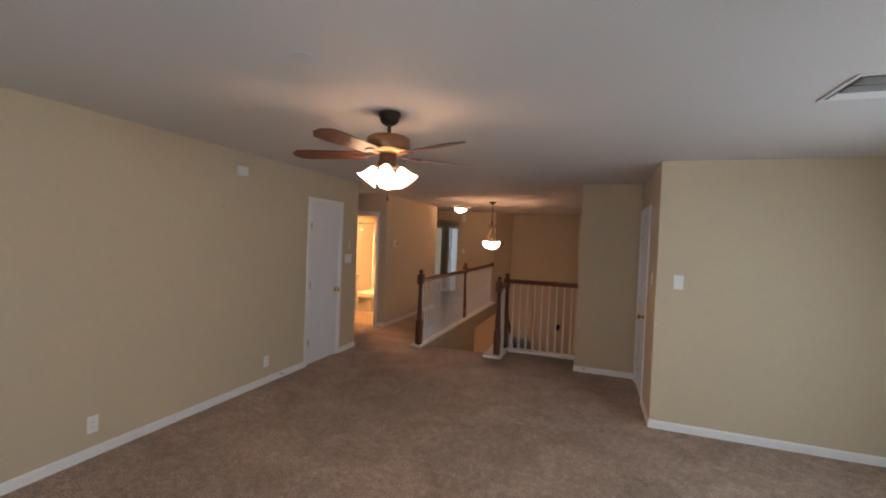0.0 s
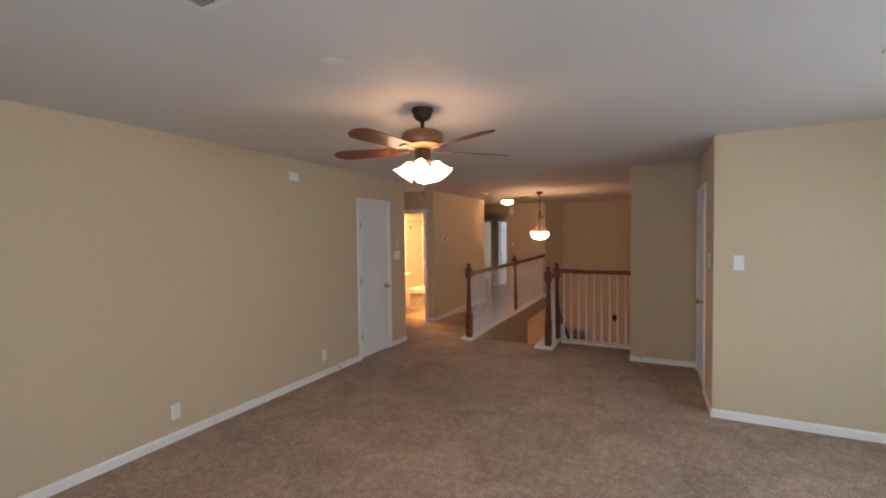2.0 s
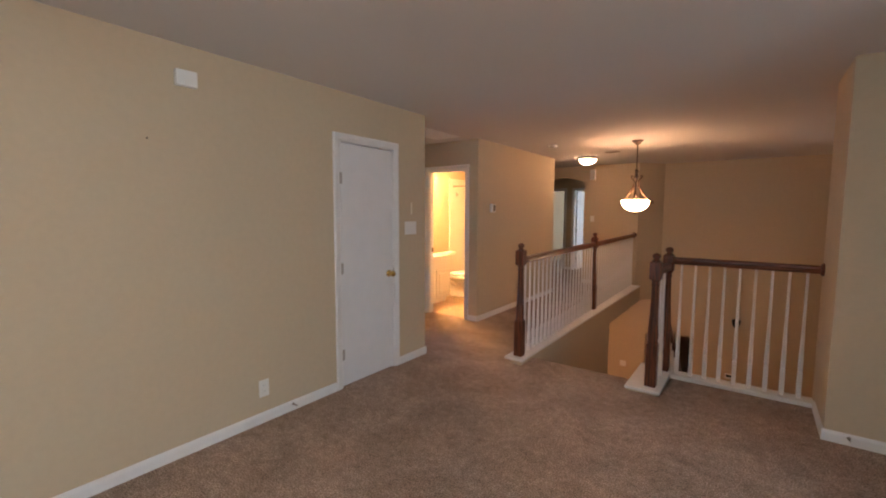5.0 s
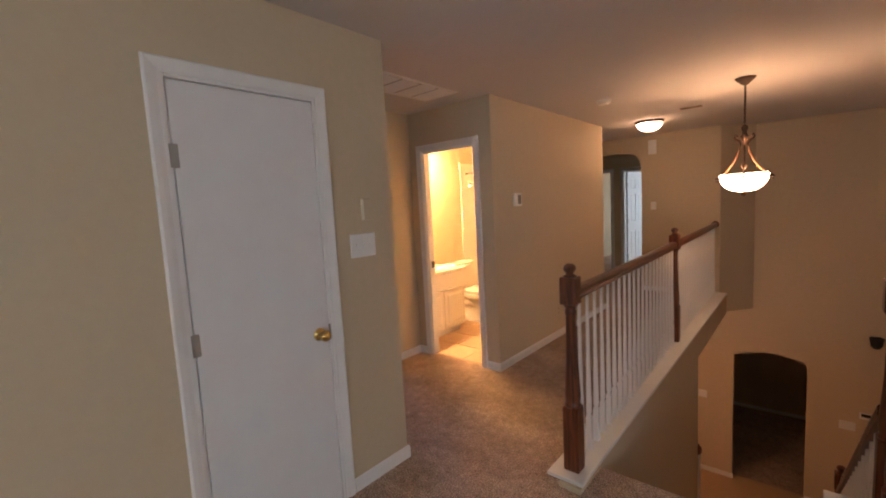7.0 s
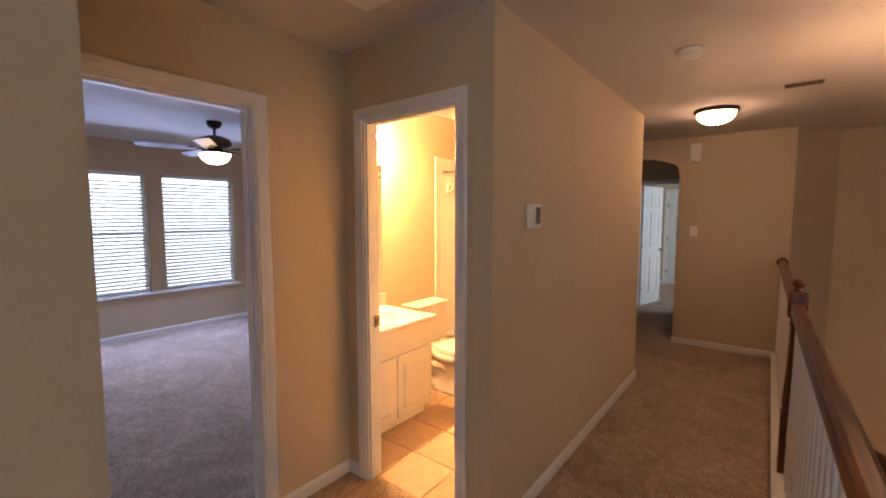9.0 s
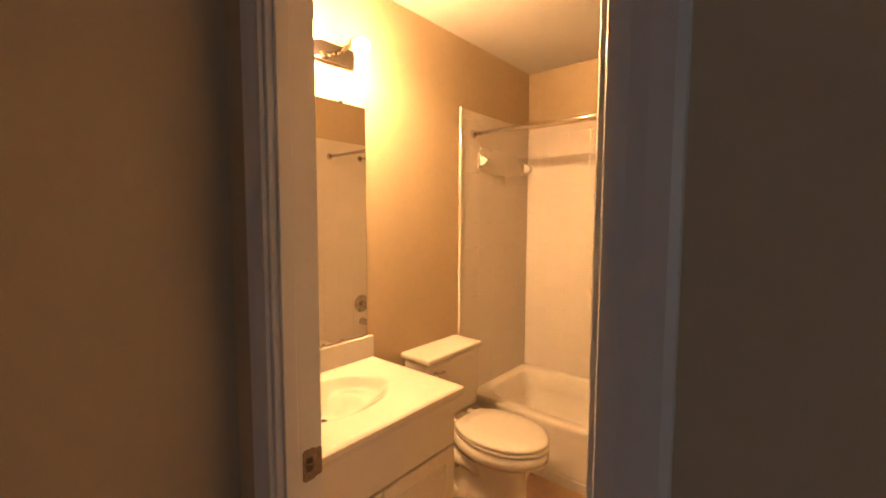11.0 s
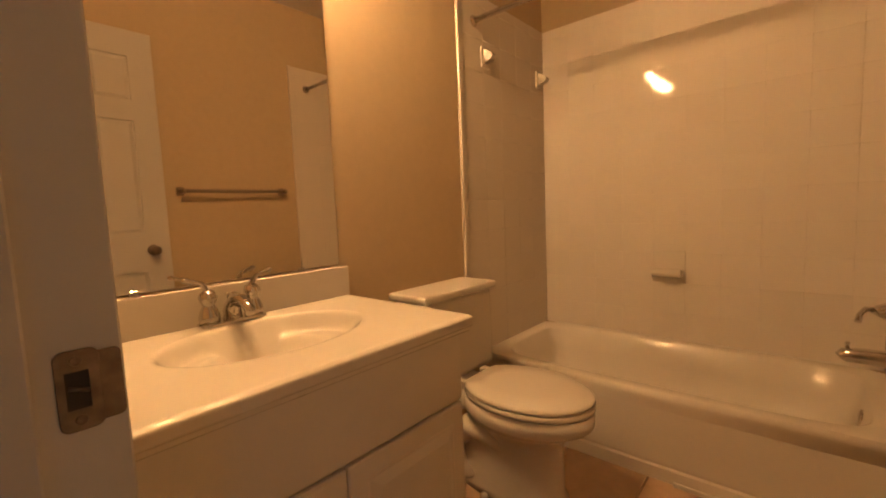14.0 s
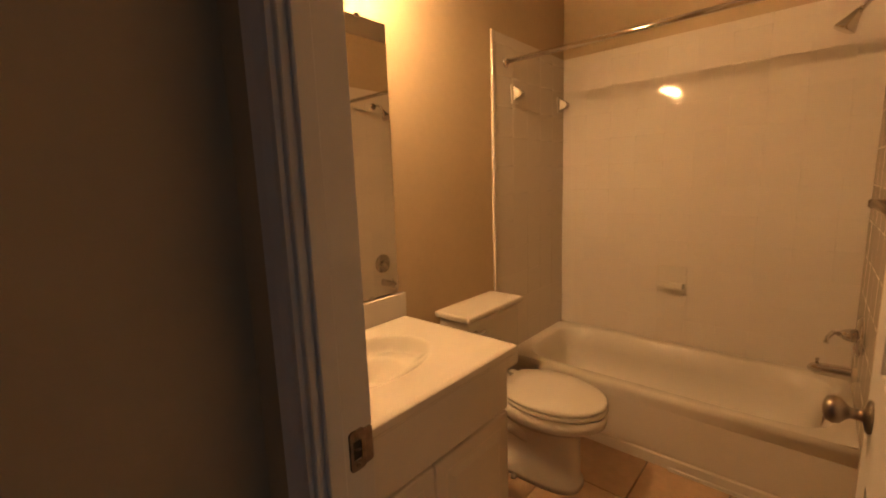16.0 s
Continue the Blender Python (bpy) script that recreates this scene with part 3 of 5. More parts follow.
# closet door in the left wall: flat slab with brass knob, hinged on its near side
f1 = door_frame("door_frame_1", "white painted door casing on the tan wall", "x", X_LEFT, *D1, 2.06, T, 1)
d = panel_door("closet_door", "closed flat white slab door with brass knob", 0.609, 2.025, pose(X_LEFT - 0.0185, D1[0] + 0.022, 0.012, 0, 0, 90), panels=False)
knob_set(d, pose(0.609 - 0.058, -0.0175, 0.90, 90, 0, 0), M_BRASS)["label"] = "polished brass knob"
part("latch", boxes((0.606, -0.0195, 0.86, 0.619, -0.0155, 0.94), bevel=0.001), M_NICKEL, d)
for z in (0.27, 1.0, 1.74):
    hinge_at(d, pose(0.0, -0.0185, z))

# door in the alcove side wall
f2 = door_frame("door_frame_2", "white painted door casing beside the landing", "x", X_DR, *DR, 2.05, T, -1)
d = panel_door("alcove_door", "closed white six-panel door in the alcove", 0.674, 2.01, pose(X_DR + 0.0185, DR[1] - 0.022, 0.012, 0, 0, -90))
knob_set(d, pose(0.674 - 0.062, -0.0175, 0.89, 90, 0, 0), M_BRASS)
for z in (0.27, 1.0, 1.74):
    hinge_at(d, pose(0.0, -0.0185, z))

# bedroom door, swung into the bedroom
f3 = door_frame("door_frame_3", "white painted bedroom door casing", "x", X_NOOK, *BED, 2.06, T, 1)
stops(f3, "x", *BED, 2.06, X_NOOK - 0.045, X_NOOK - 0.078)
d = panel_door("bedroom_door", "open white panel door swung into the bedroom", 0.655, 2.025, pose(X_NOOK - T - 0.01, BED[0] - 0.005, 0.012, 0, 0, 176))
knob_set(d, pose(0.593, -0.0175, 0.92, 90, 0, 0), M_NICKEL)
knob_set(d, pose(0.593, 0.0175, 0.92, -90, 0, 0), M_NICKEL)
part("latch", boxes((0.653, -0.012, 0.88, 0.657, 0.012, 0.96), bevel=0.001), M_BRASS, d)
for z in (0.27, 1.0, 1.74):
    hinge_at(d, pose(0.0, 0.0175, z))

# bathroom door, swung in along the side wall
f4 = door_frame("door_frame_4", "white painted bathroom door casing with strike plate", "y", Y_BATH, *BATH, 2.062, TB, -1, both=False)
stops(f4, "y", *BATH, 2.062, Y_BATH + 0.012, Y_BATH + 0.042)
xj = BATH[0] + 0.018
SY0, SY1 = Y_BATH + TB - 0.047, Y_BATH + TB - 0.002


def rounded_plate(y0, z0, y1, z1, x0, x1, r, cut=None, n=5):
    """A thin plate with rounded corners in y and z, with a rectangular hole."""
    bm = bmesh.new()
    rim = []
    for cy, cz, a0 in ((y1 - r, z1 - r, 0), (y0 + r, z1 - r, 90), (y0 + r, z0 + r, 180), (y1 - r, z0 + r, 270)):
        for i in range(n):
            a = radians(a0 + 90 * i / (n - 1))
            rim.append((cy + r * math.cos(a), cz + r * math.sin(a)))
    loops = [[bm.verts.new((x, y, z)) for y, z in rim] for x in (x0, x1 - 0.0006)]
    my, mz = (y0 + y1) / 2, (z0 + z1) / 2
    loops.append([bm.verts.new((x1, my + (y - my) * 0.95, mz + (z - mz) * 0.96)) for y, z in rim])
    if cut:
        hole = []
        for i, (y, z) in enumerate(rim):
            q = i // n
            hole.append((cut[2] if q in (0, 3) else cut[0], cut[3] if q in (0, 1) else cut[1]))
        loops.append([bm.verts.new((x1, y, z)) for y, z in hole])
    for a, b in zip(loops, loops[1:]):
        for i in range(len(rim)):
            k = (i + 1) % len(rim)
            bm.faces.new((a[i], a[k], b[k], b[i]))
    if not cut:
        bm.faces.new(loops[-1])
    bmesh.ops.remove_doubles(bm, verts=bm.verts, dist=0.00005)
    return bm


strike = part("strike_plate", rounded_plate(SY0, 0.893, SY0 + 0.03, 0.962, xj - 0.001, xj + 0.0028, 0.007, (SY0 + 0.006, 0.912, SY0 + 0.022, 0.944)), M_STRIKE, f4, "worn dark nickel strike plate")
part("strike_hole", boxes((xj - 0.001, SY0 + 0.005, 0.911, xj + 0.0006, SY0 + 0.0225, 0.945)), M_DARK, strike)
part("lip", rounded_plate(SY0 + 0.022, 0.897, SY1, 0.958, xj - 0.001, xj + 0.0022, 0.005), M_STRIKE, strike)
part("latch_spring", tube([(xj + 0.0005, SY0 + 0.008, 0.93), (xj + 0.0022, SY0 + 0.016, 0.928), (xj + 0.001, SY0 + 0.021, 0.926)], 0.002, 8), M_STRIKE, strike)
for z in (0.9025, 0.953):
    part("screw", lathe([(0.0045, 0), (0.004, 0.0012), (0.0018, 0.0014), (0.0012, 0.0006)], 12), M_STRIKE, strike, at=pose(xj + 0.0026, SY0 + 0.014, z, 0, 90, 0))
d = panel_door("bathroom_door", "open white six-panel bathroom door with nickel knobs", 0.637, 2.026, pose(BATH[1] - 0.013, Y_BATH + TB + 0.02, 0.012, 0, 0, 89.3))
knob_set(d, pose(0.637 - 0.08, 0.0175, 0.908, -90, 0, 0) @ Matrix.Scale(0.88, 4), M_NICKEL)["label"] = "brushed nickel knob"
knob_set(d, pose(0.637 - 0.08, -0.0175, 0.908, 90, 0, 0) @ Matrix.Scale(0.88, 4), M_NICKEL)["label"] = "brushed nickel knob"
for z in (0.27, 1.0, 1.74):
    hinge_at(d, pose(0.0, -0.0175, z, 0, 0, 180))

# doors behind the arch
f5 = door_frame("door_frame_5", "white door casing behind the arch", "y", Y_V, *VD, 2.04, T, -1)
f6 = door_frame("door_frame_6", "white door casing behind the arch", "y", Y_V, -4.95, -4.26, 2.04, T, -1)
d = panel_door("vestibule_door", "open white six-panel door behind the arch", 0.646, 2.005, pose(-4.928, Y_V + T + 0.01, 0.012, 0, 0, 97))
knob_set(d, pose(0.59, -0.0175, 0.92, 90, 0, 0), M_NICKEL)
d = panel_door("far_room_door", "open white six-panel door in the bright far room", 0.68, 2.005, pose(VD[0] + 0.03, Y_V + T + 0.01, 0.012, 0, 0, 76))
knob_set(d, pose(0.62, -0.0175, 0.92, 90, 0, 0), M_NICKEL)
for z in (0.27, 1.0, 1.74):
    hinge_at(d, pose(0.0, -0.0175, z))
f7 = door_frame("door_frame_7", "white door casing in the bright far room", "y", Y_FAR, -4.12, -3.42, 2.04, T, -1)
d = panel_door("far_closet_door", "closed white six-panel closet door in the far room", 0.656, 2.005, pose(-4.098, Y_FAR + 0.018, 0.012))
knob_set(d, pose(0.6, -0.0175, 0.92, 90, 0, 0), M_NICKEL)
for z in (0.27, 1.0, 1.74):
    hinge_at(d, pose(0.0, -0.0175, z))

# ---- stairs and railings ----
stair = thing("staircase", "carpeted staircase going down to the foyer", "stairs", kind="structure")
RISE, RUN = 3.0 / 16, 0.25
for i in range(15):
    z = -RISE * (i + 1)
    y = Y_NOSE + RUN * i
    part("step", boxes((-2.03, y - 0.025, z - 0.19, -1.07, y + RUN, z), bevel=0.012), M_CARPET, stair)
# sloping skirt on the open side
bm = bmesh.new()
pts = [(6.6, 0.02), (10.1, -2.62), (10.1, -3.0), (6.6, -3.0)]
a_ = [bm.verts.new((-1.06, y, z)) for y, z in pts]
b_ = [bm.verts.new((-0.80, y, z)) for y, z in pts]
for i in range(4):
    bm.faces.new((a_[i], a_[(i + 1) % 4], b_[(i + 1) % 4], b_[i]))
bm.faces.new(a_)
bm.faces.new(b_)
setting("wall_stair_stringer", bm, M_WALL, "tan wall closing the open stair side", "wall")
bm = bmesh.new()
pts = [(6.6, 0.045), (10.12, -2.61), (10.12, -2.64), (6.6, 0.018)]
a_ = [bm.verts.new((-1.075, y, z)) for y, z in pts]
b_ = [bm.verts.new((-0.785, y, z)) for y, z in pts]
for i in range(4):
    bm.faces.new((a_[i], a_[(i + 1) % 4], b_[(i + 1) % 4], b_[i]))
bm.faces.new(a_)
bm.faces.new(b_)
setting("trim_stair_cap", bm, M_TRIM, "white sloping stair cap", "trim")
# curbs under the railings
setting("wall_hall_curb", boxes((-2.15, 5.985, -0.25, -2.03, Y_END, 0.028)), M_WALL, "low tan curb along the hall edge", "wall")
setting("trim_hall_cap", boxes((-2.225, 6.0, 0.028, -2.025, Y_END - 0.002, 0.051), bevel=0.004), M_TRIM, "white cap board under the hall railing", "trim")
setting("wall_landing_curb", boxes((-1.08, 6.02, -0.25, -0.84, 6.62, 0.02)), M_WALL, "low tan curb at the stair head", "wall")
setting("trim_stairhead_cap", boxes((-1.095, 6.0, 0.02, -0.825, 6.66, 0.043), bevel=0.004), M_TRIM, "white cap board at the stair head", "trim")
setting("trim_landing_cap", boxes((-0.822, 6.5, 0.004, X_STAIR, 6.64, 0.04), bevel=0.004), M_TRIM, "white cap board under the landing railing", "trim")
setting("wall_landing_edge", boxes((-0.82, 6.56, -0.25, X_STAIR, 6.63, 0.004)), M_WALL, "tan edge of the landing", "wall")


def newel(parent, x, y, base, top, name="newel_post"):
    """A turned post: square foot and head blocks, tapered turned middle and a ball finial."""
    h = top - base
    bm = boxes((-0.043, -0.043, 0, 0.043, 0.043, 0.36), bevel=0.006)
    box_into(bm, -0.043, -0.043, h - 0.215, 0.043, 0.043, h - 0.07, bevel=0.006)
    lathe([(0.042, 0.355), (0.044, 0.372), (0.036, 0.38), (0.04, 0.395), (0.042, 0.43), (0.038, 0.5), (0.031, 0.62), (0.026, h - 0.275), (0.03, h - 0.262), (0.03, h - 0.25), (0.025, h - 0.24), (0.034, h - 0.225), (0.04, h - 0.212)], 20, bm)
    lathe([(0.034, h - 0.072), (0.036, h - 0.064), (0.022, h - 0.056), (0.02, h - 0.05), (0.028, h - 0.04), (0.033, h - 0.028), (0.03, h - 0.012), (0.018, h - 0.002), (0.002, h)], 20, bm)
    return part(name, bm, M_WOOD, parent, "turned cherry-stained newel", at=Matrix.Translation((x, y, base)))


HAND = [(-0.03, 0.0), (0.03, 0.0), (0.033, 0.012), (0.027, 0.022), (0.031, 0.034), (0.028, 0.05), (0.014, 0.06), (-0.014, 0.06), (-0.028, 0.05), (-0.031, 0.034), (-0.027, 0.022), (-0.033, 0.012)]


def handrail(parent, p0, p1, side, up=(0, 0, 1)):
    return part("handrail", sweep(HAND, p0, p1, side, up), M_WOOD_Y if side[0] else M_WOOD_X, parent, "moulded cherry-stained handrail")


def rosette(parent, m):
    return part("rosette", lathe([(0.002, 0.022), (0.03, 0.022), (0.046, 0.016), (0.05, 0.008), (0.05, 0.0)], 20), M_WOOD, parent, at=m)


def baluster_mesh(h):
    bm = boxes((-0.016, -0.016, 0, 0.016, 0.016, 0.2), bevel=0.002)
    lathe([(0.0155, 0.195), (0.017, 0.205), (0.012, 0.212), (0.016, 0.225), (0.0165, 0.25), (0.0135, 0.4), (0.0105, 0.6), (0.009, h)], 10, bm)
    me = mesh_of("baluster", bm)
    me.materials.append(M_TRIM)
    return me


RZ = 0.985
hall_rail = thing("hall_railing", "stair railing of dark cherry wood with white turned balusters", "railing")
RX0, RX1, RX2 = -2.115, -2.155, -2.178
newel(hall_rail, RX0, 6.105, 0.05, 1.18)
newel(hall_rail, RX1, 8.61, 0.05, 1.185)
handrail(hall_rail, (RX0, 6.145, RZ), (RX1, 8.57, RZ + 0.005), (1, 0, 0))
handrail(hall_rail, (RX1, 8.65, RZ + 0.005), (RX2, Y_END - 0.02, RZ + 0.025), (1, 0, 0))
rosette(hall_rail, pose(RX2, Y_END, RZ + 0.058, 90, 0, 0))
bal = baluster_mesh(RZ - 0.047)
for i in range(21):
    share("baluster", bal, hall_rail, Matrix.Translation((RX0 + (RX1 - RX0) * (i + 1) / 22, 6.105 + 2.505 * (i + 1) / 22, 0.05)))
for i in range(21):
    share("baluster", bal, hall_rail, Matrix.Translation((RX1 + (RX2 - RX1) * (i + 1) / 22, 8.61 + 2.596 * (i + 1) / 22, 0.05 + 0.018 * i / 21)))

land_rail = thing("landing_railing", "landing railing of dark cherry wood with white balusters", "railing")
newel(land_rail, -0.915, 6.12, 0.043, 1.155)
newel(land_rail, -0.89, 6.58, 0.043, 1.175)
handrail(land_rail, (-0.915, 6.16, RZ - 0.01), (-0.89, 6.54, RZ - 0.01), (1, 0, 0))
handrail(land_rail, (-0.85, 6.575, RZ + 0.045), (X_STAIR - 0.022, 6.575, RZ + 0.045), (0, 1, 0))
rosette(land_rail, pose(X_STAIR, 6.575, RZ + 0.075, 0, -90, 0))
bal2 = baluster_mesh(RZ + 0.005)
for i in range(9):
    share("baluster", bal2, land_rail, Matrix.Translation((-0.89 + 1.055 * (i + 1) / 10, 6.575, 0.04)))
for y in (6.27, 6.42):
    share("baluster", bal, land_rail, Matrix.Translation((-0.895, y, 0.04)))

stair_rail = thing("stair_railing", "sloping cherry stair handrail with white balusters", "railing")
SL = (0.045 + 2.61) / 3.52
up_ = Vector((0, SL, 1)).normalized()
handrail(stair_rail, (-0.90, 6.62, 0.48), (-0.90, 8.86, 0.48 - SL * 2.24), (1, 0, 0), up_)
newel(stair_rail, -0.90, 8.9, 0.03 - SL * 2.3 - 0.02, -0.95)
bal3 = baluster_mesh(0.435)
for i in range(14):
    y = 6.72 + 0.155 * i
    if y < 8.8:
        share("baluster", bal3, stair_rail, Matrix.Translation((-0.90, y, 0.045 - SL * (y - 6.6) - 0.004)))
low_post = thing("lower_newel", "white lower stair post with a brown wooden cap", "newel post", pose(-2.045, 9.14, Z_LOW))
part("post", boxes((-0.035, -0.03, 0.0, 0.035, 0.03, 1.66), bevel=0.004), M_TRIM, low_post)
part("cap", lathe([(0.03, 1.66), (0.042, 1.675), (0.05, 1.70), (0.045, 1.74), (0.025, 1.765), (0.004, 1.77)], 18), M_WOOD, low_post, "brown wooden ball cap")

# ---- ceiling fan of the room ----


def fan_blade(parent, angle, z, r0, r1, w):
    arm = boxes((0.10, -0.014, -0.004, r0 + 0.05, 0.014, 0.004), bevel=0.003)
    lathe([(0.028, -0.004), (0.03, 0.0), (0.028, 0.004)], 12, arm, Matrix.Translation((r0 + 0.03, 0, 0)))
    bm = bmesh.new()
    n = 10
    prof = []
    for i in range(n + 1):
        s = i / n
        x = r0 + (r1 - r0) * s
        hw = w / 2 * (0.78 + 0.22 * min(1, s * 1.6))
        if s > 0.85:
            hw *= math.sqrt(max(0.05, 1 - ((s - 0.85) / 0.16) ** 2))
        prof.append((x, hw))
    outline = [(x, h) for x, h in prof] + [(x, -h) for x, h in reversed(prof)]
    top = [bm.verts.new((x, y, 0.003)) for x, y in outline]
    bot = [bm.verts.new((x, y, -0.003)) for x, y in outline]
    bm.faces.new(top)
    bm.faces.new(list(reversed(bot)))
    for i in range(len(outline)):
        k = (i + 1) % len(outline)
        bm.faces.new((bot[i], bot[k], top[k], top[i]))
    m = pose(0, 0, z, 0, 0, angle) @ pose(0, 0, 0, 12, 0, 0)
    b = part("blade", bm, M_BLADE, parent, "dark cherry fan blade", at=m)
    part("blade_arm", arm, M_COPPER, b, at=Matrix.Translation((0, 0, -0.007)))


M_BLADE = wood_mat("cherry fan blade", (0.045, 0.014, 0.008), (0.15, 0.045, 0.02), 0.5, (2, 18, 18))
fan = thing("ceiling_fan", "bronze ceiling fan with cherry blades and frosted lights", "ceiling fan", pose(-0.955, 2.645, CEIL))
part("canopy", lathe([(0.07, 0.0), (0.07, -0.02), (0.066, -0.026), (0.058, -0.03), (0.06, -0.036), (0.059, -0.05), (0.046, -0.068), (0.028, -0.078), (0.018, -0.082)], 28), M_BRONZE, fan)
part("rod", lathe([(0.0125, -0.078), (0.0125, -0.15)], 14), M_BRONZE, fan)
part("motor", lathe([(0.02, -0.138), (0.05, -0.145), (0.115, -0.152), (0.136, -0.165), (0.138, -0.225), (0.128, -0.242), (0.09, -0.258), (0.055, -0.262)], 32), M_MOTOR, fan)
part("band", lathe([(0.137, -0.232), (0.137, -0.236), (0.131, -0.243), (0.128, -0.243)], 32), M_COPPER, fan)
part("light_hub", lathe([(0.05, -0.26), (0.056, -0.28), (0.052, -0.325), (0.06, -0.335), (0.05, -0.355), (0.02, -0.37), (0.004, -0.372)], 24), M_BRONZE, fan)
for i in range(5):
    fan_blade(fan, 72 * i + 47, -0.268, 0.17, 0.64, 0.135)
for i in range(4):
    a = 90 * i + 20
    arm_m = pose(0, 0, -0.345, 0, 0, a)
    h = part("lamp_arm", tube([(0.035, 0, 0.0), (0.055, 0, 0.01), (0.072, 0, 0.004), (0.078, 0, -0.014)], 0.008, 10), M_COPPER, fan, at=arm_m)
    sm = pose(0.076, 0, -0.008, 0, -36, 0)
    prof = [(0.022, 0.0), (0.03, -0.012), (0.036, -0.03), (0.045, -0.06), (0.058, -0.085), (0.07, -0.1)]
    bm = lathe(prof + [(r - 0.003, z) for r, z in reversed(prof)], 24, closed=False)
    for v in bm.verts:
        if v.co.z < -0.07:
            ang = math.atan2(v.co.y, v.co.x)
            k = 1 + 0.07 * math.cos(6 * ang) * (-v.co.z - 0.07) / 0.03
            v.co.x *= k
            v.co.y *= k
    sh = part("shade", bm, M_FAN_GLASS, fan, "lit frosted tulip glass shade", at=arm_m @ sm)

part("pull_chain", tube([(0.012, -0.012, -0.36), (0.012, -0.012, -0.525), (0.012, -0.012, -0.53), (0.012, -0.012, -0.552), (0.012, -0.012, -0.56)], [0.0018, 0.0018, 0.005, 0.0065, 0.003], 8), M_COPPER, fan)

# ---- pendant, hall light ----
pend = thing("pendant_light", "bronze pendant lamp with lit alabaster glass bowl", "pendant lamp", pose(-1.60, 8.47, CEIL))
UP = Matrix.Translation((0, 0, 0.04))
part("canopy", lathe([(0.075, 0.0), (0.075, -0.008), (0.055, -0.025), (0.03, -0.05), (0.012, -0.062)], 24), M_BRONZE, pend)
bm = tube([(0, 0, -0.06), (0, 0, -0.39)], 0.0055, 10)
for i in range(9):
    lathe([(0.006, -0.012), (0.010, 0), (0.006, 0.012)], 8, bm, Matrix.Translation((0, 0, -0.085 - 0.034 * i)))
part("chain", bm, M_BRONZE, pend)
part("hub", lathe([(0.008, -0.42), (0.02, -0.43), (0.026, -0.455), (0.016, -0.48), (0.02, -0.5), (0.03, -0.52), (0.018, -0.55), (0.01, -0.57)], 20), M_BRONZE, pend, at=UP)
part("stem", lathe([(0.008, -0.56), (0.008, -0.74), (0.016, -0.75), (0.02, -0.77), (0.012, -0.79)], 14), M_BRONZE, pend, at=UP)
for i in range(3):
    am = pose(0, 0, 0.04, 0, 0, 120 * i + 35)
    pts = [(0.055, 0, -0.515), (0.072, 0, -0.50), (0.082, 0, -0.515), (0.07, 0, -0.535), (0.045, 0, -0.55), (0.03, 0, -0.58), (0.04, 0, -0.64), (0.08, 0, -0.72), (0.135, 0, -0.79), (0.19, 0, -0.835), (0.225, 0, -0.85), (0.245, 0, -0.862), (0.235, 0, -0.88), (0.218, 0, -0.872)]
    part("arm", tube(pts, 0.006, 8, flat=1.4), M_COPPER, pend, at=am)
prof = [(0.176, -0.838), (0.175, -0.862), (0.163, -0.9), (0.136, -0.938), (0.092, -0.966), (0.046, -0.979), (0.012, -0.983)]
part("bowl", lathe(prof + [(max(0.004, r - 0.006), z + 0.006) for r, z in reversed(prof)], 40, closed=False), M_BOWL, pend, "lit cream glass bowl", at=UP)
part("bowl_ring", lathe([(0.177, -0.856), (0.19, -0.855), (0.194, -0.862), (0.19, -0.869), (0.177, -0.868)], 40, closed=False), M_COPPER, pend, at=UP)
part("strap", tube([(0.19, 0, -0.862), (0.18, 0, -0.88), (0.166, 0, -0.905), (0.138, 0, -0.942), (0.094, 0, -0.97), (0.0, 0, -0.988)], 0.003, 8), M_BRONZE, pend, at=pose(0, 0, 0.04, 0, 0, -100))
part("finial", lathe([(0.004, -0.975), (0.024, -0.982), (0.014, -0.994), (0.02, -1.004), (0.008, -1.018), (0.002, -1.022)], 16), M_COPPER, pend, at=UP)


def dome_light(name, label, x, y, z, r=0.165, ring=M_BRONZE, glass=M_DOME):
    t = thing(name, label, "ceiling light", pose(x, y, z))
    part("ring", lathe([(r, 0.0), (r + 0.003, -0.012), (r - 0.004, -0.028), (r - 0.02, -0.034), (r - 0.024, -0.03)], 36, closed=False), ring, t)
    part("backing", lathe([(r - 0.002, -0.001), (r - 0.002, -0.004)], 36), ring, t)
    q_ = r - 0.02
    part("dome", lathe([(q_ * math.cos(a_), -0.03 - 0.095 * math.sin(a_)) for a_ in [math.pi / 2 * i / 9 for i in range(9)]] + [(0.006, -0.125)], 36), glass, t, "lit frosted glass dome")
    part("finial", lathe([(0.005, -0.122), (0.012, -0.127), (0.008, -0.138), (0.002, -0.142)], 14), ring, t)
    return t


dome_light("hall_ceiling_light", "bronze flush ceiling light with lit glass dome", -2.712, 9.89, CEIL)

# bedroom fan
bfan = thing("bedroom_ceiling_fan", "bronze ceiling fan with lit bowl light in the bedroom", "ceiling fan", pose(-6.60, 7.46, CEIL))
part("canopy", lathe([(0.066, 0.0), (0.066, -0.028), (0.05, -0.055), (0.02, -0.07)], 24), M_BRONZE, bfan)
part("rod", lathe([(0.0125, -0.068), (0.0125, -0.14)], 12), M_BRONZE, bfan)
part("motor", lathe([(0.02, -0.135), (0.07, -0.14), (0.13, -0.165), (0.15, -0.2), (0.145, -0.225), (0.1, -0.25), (0.06, -0.255)], 32), M_COPPER, bfan)
part("light_hub", lathe([(0.06, -0.25), (0.075, -0.28), (0.135, -0.3), (0.14, -0.31)], 28), M_BRONZE, bfan)
